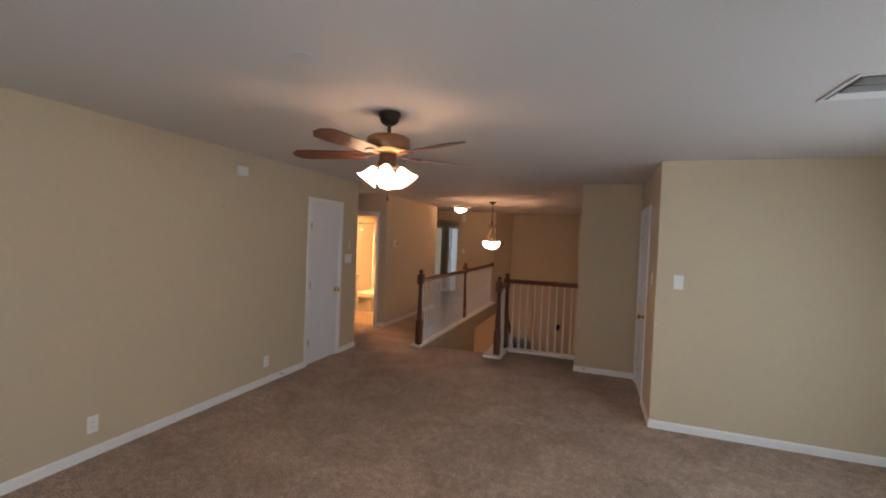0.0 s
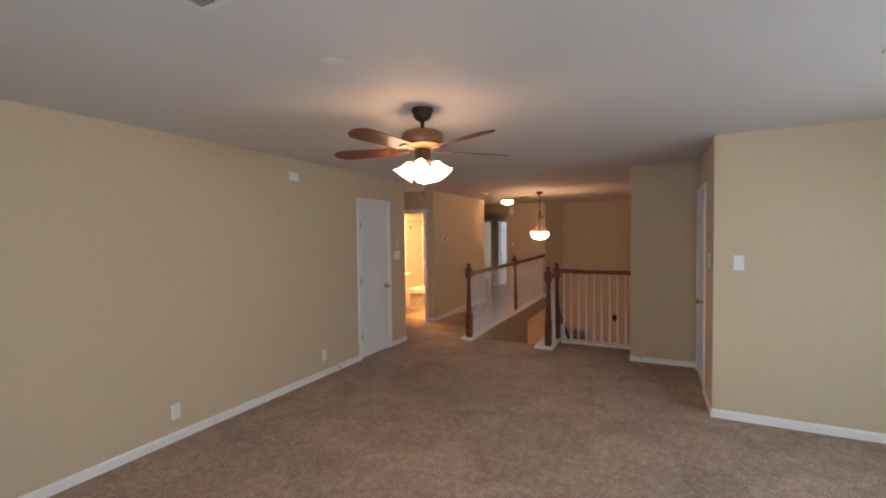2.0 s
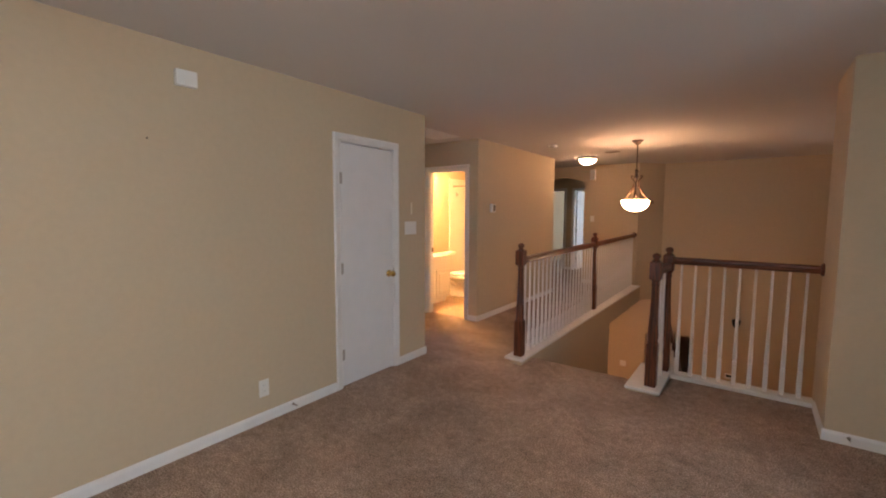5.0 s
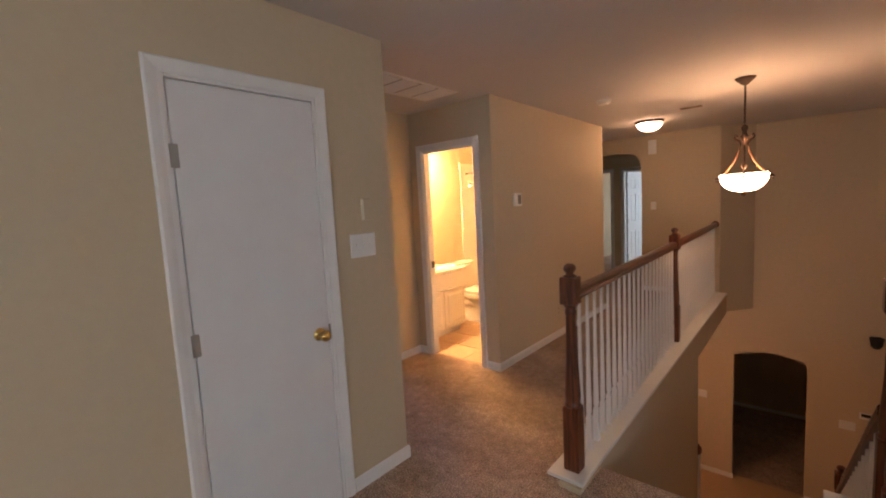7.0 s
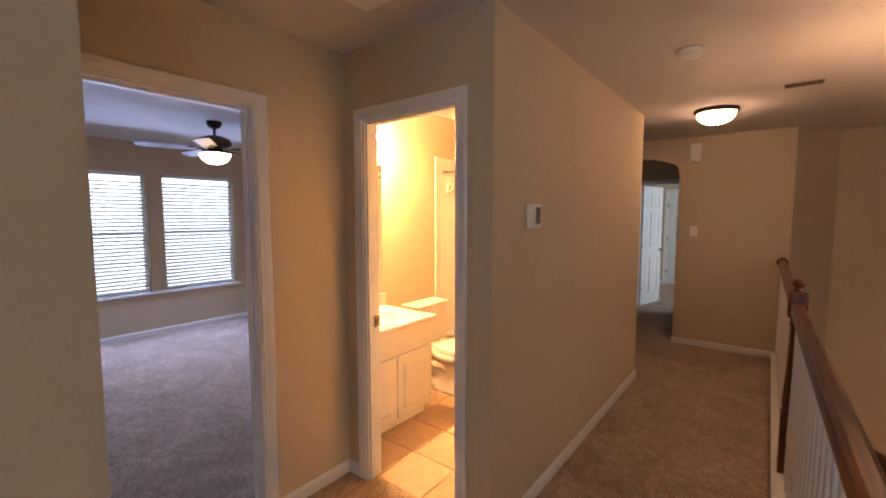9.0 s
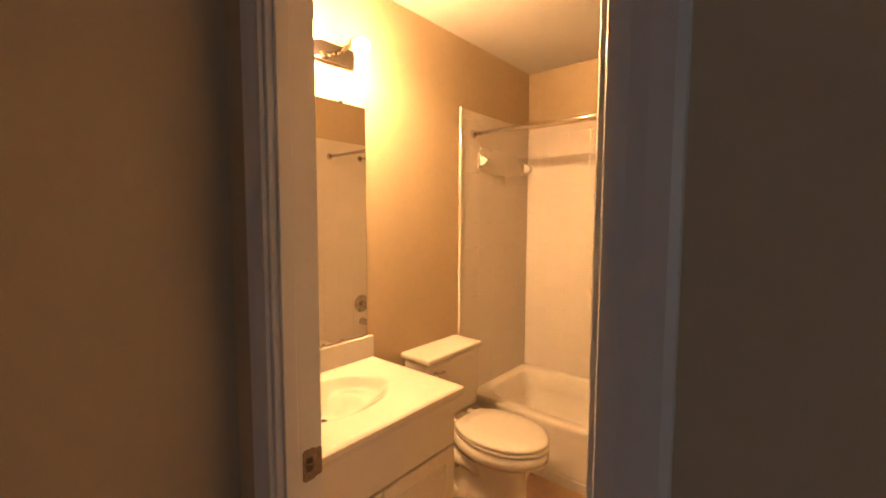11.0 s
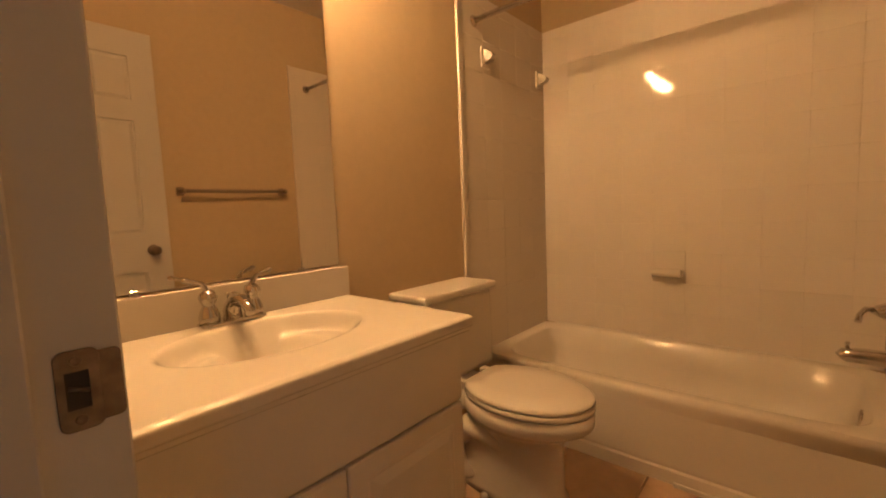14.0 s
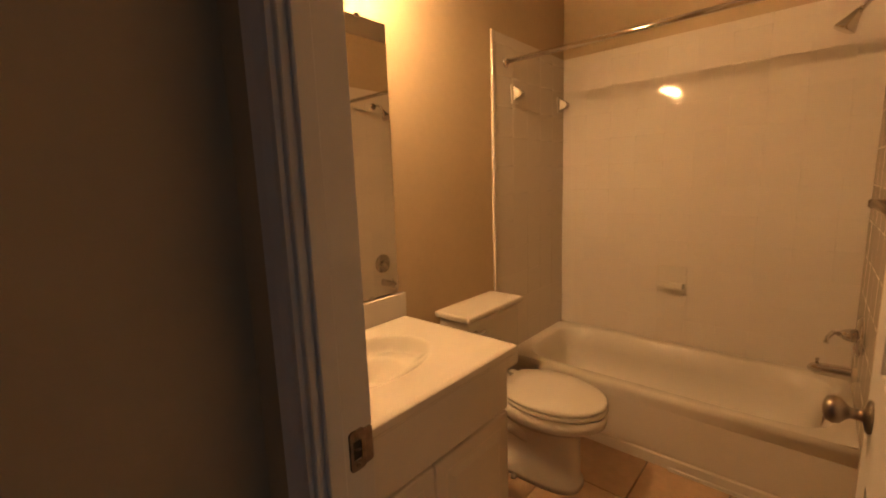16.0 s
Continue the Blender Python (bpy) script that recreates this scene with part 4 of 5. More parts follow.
prof = [(0.138, -0.308), (0.132, -0.335), (0.11, -0.37), (0.07, -0.395), (0.03, -0.405), (0.006, -0.407)]
part("bowl", lathe(prof, 32), M_BEDBOWL, bfan, "lit frosted glass bowl")
part("finial", lathe([(0.01, -0.405), (0.012, -0.412), (0.003, -0.425)], 12), M_BRONZE, bfan)
for i in range(5):
    fan_blade(bfan, 72 * i + 38, -0.262, 0.18, 0.64, 0.13)

# ---- vents, detectors, plates ----


def slatted_vent(name, label, x0, y0, x1, y1, z, fields, rim=0.022, paint=None, throat=None):
    """A ceiling register: rim, a flat sheet coloured like a shaded throat, and tilted slats; fields are (x0, y0, x1,
    y1, along, tilt, count).
    """
    paint = paint or M_TRIM
    t = thing(name, label, "vent", pose((x0 + x1) / 2, (y0 + y1) / 2, z))
    cx, cy = (x0 + x1) / 2, (y0 + y1) / 2
    hx, hy = (x1 - x0) / 2, (y1 - y0) / 2
    part("frame", boxes((-hx, -hy, -0.008, hx, -hy + rim, -0.001), (-hx, hy - rim, -0.008, hx, hy, -0.001), (-hx, -hy + rim, -0.008, -hx + rim, hy - rim, -0.001), (hx - rim, -hy + rim, -0.008, hx, hy - rim, -0.001), bevel=0.002), paint, t)
    part("throat", boxes((-hx + rim, -hy + rim, -0.003, hx - rim, hy - rim, -0.001)), throat or M_DARK, t)
    for fx0, fy0, fx1, fy1, along, tilt, count in fields:
        ln = (fx1 - fx0) if along == "x" else (fy1 - fy0)
        ac = (fy1 - fy0) if along == "x" else (fx1 - fx0)
        bm = boxes((-ln / 2, -ac / count * 0.42, -0.0008, ln / 2, ac / count * 0.42, 0.0008))
        me = mesh_of("slat", bm)
        me.materials.append(paint)
        for i in range(count):
            o = -ac / 2 + ac * (i + 0.5) / count
            px, py = (fx0 + fx1) / 2 - cx, (fy0 + fy1) / 2 - cy
            m = pose(px, py + o, -0.008, tilt, 0, 0) if along == "x" else pose(px + o, py, -0.008) @ pose(0, 0, 0, 0, 0, 90) @ pose(0, 0, 0, tilt, 0, 0)
            share("slat", me, t, m)
    return t


M_REG = mat("off-white register paint", (0.66, 0.62, 0.58), 0.5, vary=0.03)
slatted_vent("ceiling_register", "white stamped steel ceiling register with angled louvres", -1.06, 0.72, -0.75, 1.225, CEIL, [(-1.03, 0.75, -0.78, 0.88, "x", 32, 8), (-1.03, 0.9, -0.965, 1.195, "y", 25, 5), (-0.955, 0.9, -0.845, 1.195, "x", -34, 18), (-0.835, 0.9, -0.78, 1.195, "y", 62, 5)], paint=M_REG, throat=mat("shaded duct", (0.1, 0.09, 0.085), 0.8))
slatted_vent("ceiling_register", "white stamped steel ceiling register with angled louvres", 1.345, 2.55, 1.66, 2.915, CEIL, [(1.38, 2.58, 1.63, 2.68, "x", 40, 5), (1.38, 2.69, 1.63, 2.79, "x", 40, 5), (1.38, 2.80, 1.63, 2.885, "x", -40, 4)], paint=M_REG)
# the return grille's throat sheet is coloured mid grey so it reads lighter
slatted_vent("return_air_grille", "white return-air grille in the hall ceiling", -3.75, 6.03, -3.37, 6.86, CEIL, [(-3.71, 6.075 + 0.195 * i, -3.41, 6.24 + 0.195 * i, "x", -25, 9) for i in range(4)], rim=0.035, throat=mat("grey grille throat", (0.36, 0.33, 0.3), 0.9))
slatted_vent("hall_register", "small tan steel ceiling register", -2.27, 9.36, -2.06, 9.45, CEIL, [(-2.25, 9.38, -2.17, 9.43, "y", 40, 5), (-2.16, 9.38, -2.08, 9.43, "y", -40, 5)], rim=0.012, paint=mat("tan register paint", (0.22, 0.16, 0.1), 0.5))


def disc(name, label, category, x, y, z, r, h, mat_):
    t = thing(name, label, category, pose(x, y, z))
    part("base", lathe([(r, 0), (r, -h * 0.35), (r * 0.94, -h * 0.45)], 28), mat_, t)
    part("cover", lathe([(r * 0.88, -h * 0.4), (r * 0.86, -h * 0.75), (r * 0.7, -h), (r * 0.2, -h * 1.02)], 28), mat_, t)
    part("test_button", lathe([(0.009, -h), (0.009, -h - 0.003), (0.002, -h - 0.004)], 12), mat_, t, at=Matrix.Translation((r * 0.45, 0, 0)))
    return t


disc("smoke_detector", "round white smoke detector on the hall ceiling", "smoke detector", -2.695, 8.255, CEIL, 0.07, 0.035, M_PLASTIC)
cover = thing("ceiling_cover_plate", "flat round white cover plate on the ceiling", "cover plate", pose(-0.958, 1.80, CEIL))
part("cover", lathe([(0.062, 0), (0.061, -0.003), (0.055, -0.005), (0.002, -0.0055)], 28), M_CEIL, cover)


def plate(name, label, category, m, w, h, gangs=1, style="toggle", mat_=None):
    """A wall plate in its own x (across) and z (up), facing -y."""
    mat_ = mat_ or M_PLASTIC
    t = thing(name, label, category, m)
    part("cover", boxes((-w / 2, -0.006, -h / 2, w / 2, 0.0, h / 2), bevel=0.0025), mat_, t)
    for g in range(gangs):
        x = (g - (gangs - 1) / 2) * 0.046
        if style == "toggle":
            part("toggle", boxes((x - 0.005, -0.016, -0.004, x + 0.005, -0.005, 0.011), bevel=0.002), mat_, t)
            part("slot", boxes((x - 0.006, -0.0066, -0.012, x + 0.006, -0.0058, 0.012)), mat_, t)
        elif style == "outlet":
            for z in (-0.02, 0.02):
                o = part("socket", lathe([(0.0165, 0), (0.0165, 0.002), (0.015, 0.003)], 18), mat_, t, at=pose(x, -0.0055, z, 90, 0, 0))
                part("slots", boxes((-0.007, -0.004, 0.0028, -0.005, 0.005, 0.0034), (0.005, -0.004, 0.0028, 0.007, 0.005, 0.0034)), M_DARK, o)
        if style != "blank":
            for z in ((-0.03, 0.03) if style == "toggle" else (0.0,)):
                part("screw", lathe([(0.003, 0), (0.0025, 0.001)], 8), mat_, t, at=pose(x, -0.006, z, 90, 0, 0))
    return t


nail = thing("wall_nail", "small dark picture nail in the tan wall", "nail", pose(X_LEFT, 3.27, 1.88, 0, 90, 0))
part("shank", lathe([(0.0016, -0.01), (0.0016, 0.012)], 8), M_BRONZE, nail)
part("head", lathe([(0.001, 0.012), (0.005, 0.012), (0.005, 0.014), (0.001, 0.0145)], 10), M_BRONZE, nail)
plate("wall_outlet", "white duplex outlet low on the tan wall", "outlet", pose(X_LEFT, 2.21, 0.235, 0, 0, 90), 0.074, 0.12, 1, "outlet")
plate("wall_outlet", "white duplex outlet low on the tan wall", "outlet", pose(X_LEFT, 3.90, 0.245, 0, 0, 90), 0.074, 0.12, 1, "outlet")
plate("triple_switch", "white three-gang toggle switch plate", "light switch", pose(X_LEFT, 5.472, 1.325, 0, 0, 90), 0.168, 0.125, 3)
bare = plate("blank_plate", "tan painted blank wall plate above the switches", "wall plate", pose(X_LEFT, 5.515, 1.515, 0, 0, 90), 0.075, 0.115, 1, "blank", M_WALL)
part("bare_strip", boxes((-0.0385, -0.0072, -0.056, -0.022, -0.001, 0.056), bevel=0.001), M_IVORY, bare, "unpainted ivory edge")
plate("wall_switch", "white single toggle switch plate", "light switch", pose(1.045, Y_RW, 1.35, 0, 0, 0), 0.078, 0.125)
plate("hall_switch", "white single toggle switch plate", "light switch", pose(-3.0, Y_END, 1.35, 0, 0, 0), 0.078, 0.12)
plate("alcove_switch", "white single toggle switch plate by the alcove door", "light switch", pose(X_DR, 4.78, 1.35, 0, 0, -90), 0.078, 0.12)
plate("foyer_switch", "white double switch plate on the lower wall", "light switch", pose(-2.39, Y_FOYER, -1.73, 0, 0, 0), 0.12, 0.12, 2)
plate("foyer_switch", "white three-gang switch plate in the foyer", "light switch", pose(-0.695, Y_FOYER, -1.75, 0, 0, 0), 0.165, 0.12, 3)
plate("bedroom_outlet", "white duplex outlet low on the bedroom wall", "outlet", pose(-8.5, 8.9, 0.30, 0, 0, 90), 0.074, 0.12, 1, "outlet")
plate("hall_outlet", "tan painted duplex outlet low on the hall wall", "outlet", pose(X_HALL, 8.3, 0.30, 0, 0, 90), 0.074, 0.12, 1, "outlet", M_WALL)

chime = thing("alarm_box", "white plastic door chime box high on the wall", "door chime", pose(X_LEFT, 3.48, 2.245, 0, 0, 90))
part("cover", boxes((-0.057, -0.04, -0.045, 0.057, 0.0, 0.045), bevel=0.006, seg=2), M_PLASTIC, chime)
for i in range(4):
    part("louvre", boxes((-0.04, -0.0415, -0.025 + 0.015 * i, 0.04, -0.0395, -0.019 + 0.015 * i), bevel=0.0008), M_PLASTIC, chime)
hdet = thing("hall_alarm_box", "white plastic door chime box on the end wall", "door chime", pose(-3.01, Y_END, 2.25, 0, 0, 0))
part("cover", boxes((-0.055, -0.04, -0.105, 0.055, 0.0, 0.105), bevel=0.006, seg=2), M_PLASTIC, hdet)
part("grille", boxes((-0.035, -0.0415, -0.08, 0.035, -0.0395, -0.03), bevel=0.0008), M_PLASTIC, hdet)
therm = thing("thermostat", "white programmable thermostat with grey display", "thermostat", pose(X_HALL, 7.50, 1.536, 0, 0, 90))
part("housing", boxes((-0.062, -0.026, -0.06, 0.062, 0.0, 0.06), bevel=0.006, seg=2), M_PLASTIC, therm)
part("display", boxes((-0.012, -0.0275, -0.04, 0.046, -0.0255, 0.045), bevel=0.001), mat("grey display", (0.2, 0.19, 0.16), 0.25, vary=0.05), therm, "dull grey display window")
for i in range(2):
    part("button", boxes((-0.045, -0.0285, -0.03 + 0.03 * i, -0.025, -0.0255, -0.012 + 0.03 * i), bevel=0.002), M_PLASTIC, therm)
keypad = thing("foyer_keypad", "white alarm keypad with dark screen in the foyer", "keypad", pose(-0.51, Y_FOYER, -1.565))
part("housing", boxes((-0.075, -0.025, -0.045, 0.075, 0.0, 0.045), bevel=0.005), M_PLASTIC, keypad)
part("screen", boxes((-0.055, -0.0265, -0.015, 0.045, -0.0245, 0.03), bevel=0.001), M_BLACK, keypad)
# small dark fitting on the foyer wall, built as an unlit sconce
sconce = thing("foyer_sconce", "dark metal wall sconce on the foyer wall", "wall sconce", pose(-0.46, Y_FOYER, -0.54))
part("back_plate", boxes((-0.05, -0.012, -0.07, 0.05, 0.0, 0.07), bevel=0.006), M_BLACK, sconce)
part("cup", lathe([(0.03, -0.07), (0.055, -0.03), (0.068, 0.04), (0.07, 0.07), (0.064, 0.07), (0.05, 0.0)], 20), M_BLACK, sconce, at=Matrix.Translation((0, -0.075, 0)))


def door_bumper(x, y, side, rz):
    t = thing("door_bumper", "small spring door stop on the baseboard", "door stop", pose(x, y, 0.05, 0, 0, rz))
    part("foot", lathe([(0.011, 0), (0.011, 0.004), (0.006, 0.006)], 12), M_NICKEL, t, at=pose(0, 0, 0, 90, 0, 0))
    bm = tube([(0, -0.004, 0), (0, -0.06, -0.001)], 0.0045, 8)
    for i in range(9):
        lathe([(0.0045, -0.0018), (0.0062, 0), (0.0045, 0.0018)], 8, bm, pose(0, -0.01 - 0.0055 * i, 0, 90, 0, 0))
    part("spring", bm, M_NICKEL, t)
    part("tip", lathe([(0.007, 0), (0.008, 0.008), (0.005, 0.012)], 10), M_PLASTIC, t, at=pose(0, -0.06, -0.001, 90, 0, 0))


door_bumper(X_LEFT + 0.013, 4.12, 1, 90)
door_bumper(0.27, Y_LAND - 0.013, 1, 0)

# ---- bedroom windows with blinds ----


def blind_window(name, y0, y1, z0, z1, tilt):
    w = thing(name, "bright window with white slatted blinds in the bedroom", "window", kind="structure")
    xo = -8.5 - T
    fr = boxes((xo, y0, z0, xo + 0.04, y0 + 0.035, z1), (xo, y1 - 0.035, z0, xo + 0.04, y1, z1), (xo, y0 + 0.035, z1 - 0.035, xo + 0.04, y1 - 0.035, z1), (xo, y0 + 0.035, z0, xo + 0.04, y1 - 0.035, z0 + 0.035), (xo, y0 + 0.035, (z0 + z1) / 2 - 0.02, xo + 0.04, y1 - 0.035, (z0 + z1) / 2 + 0.02))
    part("window_frame", fr, M_TRIM, w)
    for za, zb in ((z0 + 0.035, (z0 + z1) / 2 - 0.02), ((z0 + z1) / 2 + 0.02, z1 - 0.035)):
        g = part("pane", boxes((xo + 0.018, y0 + 0.035, za, xo + 0.022, y1 - 0.035, zb)), M_GLASS, w)
        g.visible_shadow = False
    part("head_rail", boxes((-8.5 - 0.05, y0 + 0.01, z1 - 0.045, -8.5 - 0.005, y1 - 0.01, z1), bevel=0.003), M_BLIND, w)
    me = mesh_of("slat", boxes((-0.024, y0 + 0.012, -0.0012, 0.024, y1 - 0.012, 0.0012)))
    me.materials.append(M_BLIND)
    n = int((z1 - z0 - 0.07) / 0.045)
    for i in range(n):
        share("slat", me, w, pose(-8.5 - 0.03, 0, z0 + 0.03 + 0.045 * i, 0, tilt, 0))
    part("bottom_rail", boxes((-8.5 - 0.05, y0 + 0.012, z0 + 0.003, -8.5 - 0.008, y1 - 0.012, z0 + 0.02), bevel=0.002), M_BLIND, w)
    for y in (y0 + 0.15, y1 - 0.15):
        part("cord", tube([(-8.5 - 0.004, y, z0 + 0.02), (-8.5 - 0.004, y, z1 - 0.03)], 0.001, 5), M_BLIND, w)
    return w


blind_window("window_1", 6.54, 7.45, 0.56, 2.06, 27)
blind_window("window_2", 7.62, 8.535, 0.56, 2.06, 32)
setting("trim_window_sill", boxes((-8.5 - 0.06, 6.5, 0.528, -8.5 + 0.03, 8.575, 0.559), bevel=0.004), M_TRIM, "white painted sill board under both windows", "window sill")
setting("backdrop_sky", boxes((-12.05, 2.0, -1.0, -12.0, 13.0, 5.0)), M_SKYBACK, "bright overcast sky outside the window", "sky")
setting("backdrop_sky_far", boxes((2.0, 12.0, -1.0, 2.05, 17.0, 5.0)), M_SKYBACK, "bright overcast sky outside the window", "sky")

# ---- bathroom ----
BULB_Y = (7.42, 7.63, 7.84)

# vanity cabinet
van = thing("vanity_cabinet", "white bathroom vanity cabinet with two raised-panel doors", "vanity")
VX, VY0, VY1 = XB + 0.535, Y_BATH + TB + 0.002, 7.985
part("body", boxes((XB + 0.002, VY0, 0.09, VX - 0.019, VY1, 0.108), (XB + 0.002, VY0, 0.108, VX - 0.019, VY0 + 0.016, 0.752), (XB + 0.002, VY1 - 0.016, 0.108, VX - 0.019, VY1, 0.752), (XB + 0.002, VY0 + 0.016, 0.108, XB + 0.01, VY1 - 0.016, 0.752)), M_CAB, van)
part("face_frame", boxes((VX - 0.019, VY0, 0.09, VX, VY1, 0.752), bevel=0.002), M_CAB, van)
part("toe_kick", boxes((XB + 0.002, VY0, 0.0, VX - 0.07, VY1, 0.09)), M_CAB, van)
part("false_front", boxes((VX, VY0 + 0.012, 0.562, VX + 0.018, VY1 - 0.006, 0.745), bevel=0.004), M_CAB, van)


def raised_door(y0, y1, z0, z1):
    bm = boxes((VX, y0, z0, VX + 0.018, y1, z1), bevel=0.004)
    d_ = part("door", bm, M_CAB, van)
    b2 = bmesh.new()
    x = VX + 0.018
    loops = []
    for inset, dx in ((0.045, 0.0005), (0.052, -0.006), (0.075, 0.003)):
        loops.append([b2.verts.new(p) for p in ((x + dx, y0 + inset, z0 + inset), (x + dx, y1 - inset, z0 + inset), (x + dx, y1 - inset, z1 - inset), (x + dx, y0 + inset, z1 - inset))])
    for a, b in zip(loops[1:], loops[2:]):
        for i in range(4):
            k = (i + 1) % 4
            b2.faces.new((a[i], a[k], b[k], b[i]))
    b2.faces.new(loops[2])
    for v in loops[0]:
        b2.verts.remove(v)
    for v in list(b2.verts):
        v.co.x += 0.0065
    part("raised_panel", b2, M_CAB, d_)
    g = boxes((x - 0.001, y0 + 0.043, z0 + 0.043, x + 0.0006, y1 - 0.043, z0 + 0.049), (x - 0.001, y0 + 0.043, z1 - 0.049, x + 0.0006, y1 - 0.043, z1 - 0.043), (x - 0.001, y0 + 0.043, z0 + 0.049, x + 0.0006, y0 + 0.049, z1 - 0.049), (x - 0.001, y1 - 0.049, z0 + 0.049, x + 0.0006, y1 - 0.043, z1 - 0.049))
    part("groove", g, M_GROUT, d_)


seam = (VY0 + VY1) / 2
raised_door(VY0 + 0.012, seam - 0.002, 0.105, 0.552)
raised_door(seam + 0.002, VY1 - 0.006, 0.105, 0.552)

# counter with an integral basin, built as a height grid
top_t = thing("countertop", "off-white cultured marble vanity top with oval basin", "countertop")
bm = bmesh.new()
CX0, CX1, CY0, CY1, CZ = XB + 0.001, XB + 0.563, Y_BATH + TB + 0.001, 8.022, 0.783
BX, BY, BA, BB = XB + 0.255, 7.615, 0.172, 0.245
DX, DY, DEEP = XB + 0.195, 7.61, 0.118
nx, ny = 80, 112


def basin_depth(x, y):
    """Depth below the rim: a steep back, a long easy front, and a shallow ledge at either end."""
    vx, vy = x - DX, y - DY
    if math.hypot((x - BX) / BA, (y - BY) / BB) >= 1:
        return 0.0
    # how far along the ray from the drain to the rim
    px, py, qx, qy = vx / BA, vy / BB, (DX - BX) / BA, (DY - BY) / BB
    aa, bb, cc = px * px + py * py, px * qx + py * qy, qx * qx + qy * qy - 1
    if aa < 1e-9:
        return DEEP
    s_ = 1 - 1 / ((-bb + math.sqrt(bb * bb - aa * cc)) / aa)
    side = abs(vy) / math.hypot(vx, vy)
    end = max(0.0, (side - 0.72) / 0.28)
    plain = min(1.0, s_ / 0.74)
    plain = plain * (1.12 - 0.12 * plain)
    ledge = 0.42 * min(1, s_ / 0.14) if s_ < 0.4 else 0.42 + 0.58 * min(1, (s_ - 0.4) / 0.34)
    e = end * end * (3 - 2 * end)
    k = plain * (1 - e) + ledge * e
    return DEEP * k


grid = []
for i in range(nx + 1):
    row = []
    for j in range(ny + 1):
        x = CX0 + (CX1 - CX0) * i / nx
        y = CY0 + (CY1 - CY0) * j / ny
        z = CZ - basin_depth(x, y)
        edge = min(CX1 - x, CY1 - y)
        if edge < 0.008:
            z -= (0.008 - edge) * 0.7
        row.append(bm.verts.new((x, y, z)))
    grid.append(row)
for i in range(nx):
    for j in range(ny):
        bm.faces.new((grid[i][j], grid[i + 1][j], grid[i + 1][j + 1], grid[i][j + 1])).smooth = True
part("slab_top", bm, M_MARBLE, top_t)
part("front_edge", boxes((CX1 - 0.02, CY0, CZ - 0.032, CX1 + 0.003, CY1 + 0.003, CZ - 0.004), bevel=0.006, seg=3), M_MARBLE, top_t)
part("front_lip", boxes((CX1 - 0.02, CY0, CZ - 0.045, CX1 - 0.006, CY1 - 0.006, CZ - 0.03), bevel=0.003), M_MARBLE, top_t)
part("side_edge", boxes((CX0, CY1 - 0.012, CZ - 0.032, CX1 - 0.018, CY1 + 0.003, CZ - 0.004), bevel=0.005, seg=2), M_MARBLE, top_t)
part("backsplash", boxes((XB + 0.001, CY0, CZ - 0.002, XB + 0.021, CY1, CZ + 0.103), bevel=0.004, seg=2), M_MARBLE, top_t)
dr = part("drain", lathe([(0.023, 0.0), (0.023, 0.003), (0.019, 0.0042), (0.017, 0.001), (0.003, 0.001)], 24), M_BRONZE, top_t, "dark worn drain", at=pose(DX, DY, CZ - DEEP - 0.0005))
part("stopper", lathe([(0.014, 0.001), (0.0145, 0.004), (0.011, 0.006), (0.002, 0.0065)], 20), M_DARK, dr)

# basin tap
tap = thing("basin_faucet", "chrome two-handle basin faucet", "faucet", pose(XB + 0.055, 7.605, CZ) @ Matrix.Scale(1.06, 4))
part("base_plate", boxes((-0.025, -0.08, 0.0, 0.027, 0.08, 0.012), bevel=0.008, seg=3), M_CHROME, tap)
part("spout", tube([(0.0, 0, 0.01), (0.004, 0, 0.045), (0.03, 0, 0.068), (0.07, 0, 0.066), (0.105, 0, 0.048), (0.112, 0, 0.036)], [0.024, 0.02, 0.017, 0.014, 0.012, 0.011], 14), M_CHROME, tap)
part("pop_up_rod", tube([(-0.02, 0, 0.01), (-0.02, 0, 0.065), (-0.02, 0, 0.075)], [0.003, 0.003, 0.006], 8), M_CHROME, tap)
for s in (-1, 1):
    h = part("valve_body", lathe([(0.024, 0.0), (0.025, 0.02), (0.02, 0.035), (0.014, 0.048), (0.019, 0.056), (0.022, 0.068), (0.018, 0.08), (0.006, 0.087)], 18), M_CHROME, tap, at=pose(0, s * 0.055, 0.008))
    part("lever", tube([(0, 0, 0.07), (0.0, s * 0.004, 0.09), (0.001, s * 0.014, 0.105), (0.002, s * 0.03, 0.11), (0.003, s * 0.05, 0.116), (0.003, s * 0.056, 0.117)], [0.009, 0.0075, 0.006, 0.0055, 0.007, 0.004], 10), M_CHROME, h)

# mirror
mir = thing("wall_mirror", "large frameless wall mirror above the vanity", "mirror")
part("glass", boxes((XB + 0.001, Y_BATH + TB + 0.03, 0.892, XB + 0.006, 7.995, 1.945), bevel=0.0015), M_MIRROR, mir)
for y in (7.4, 7.85):
    part("clip", boxes((XB, y - 0.01, 0.887, XB + 0.009, y + 0.01, 0.9), bevel=0.001), M_CHROME, mir)
part("clip", boxes((XB, 7.85, 1.938, XB + 0.009, 7.87, 1.952), bevel=0.001), M_CHROME, mir)

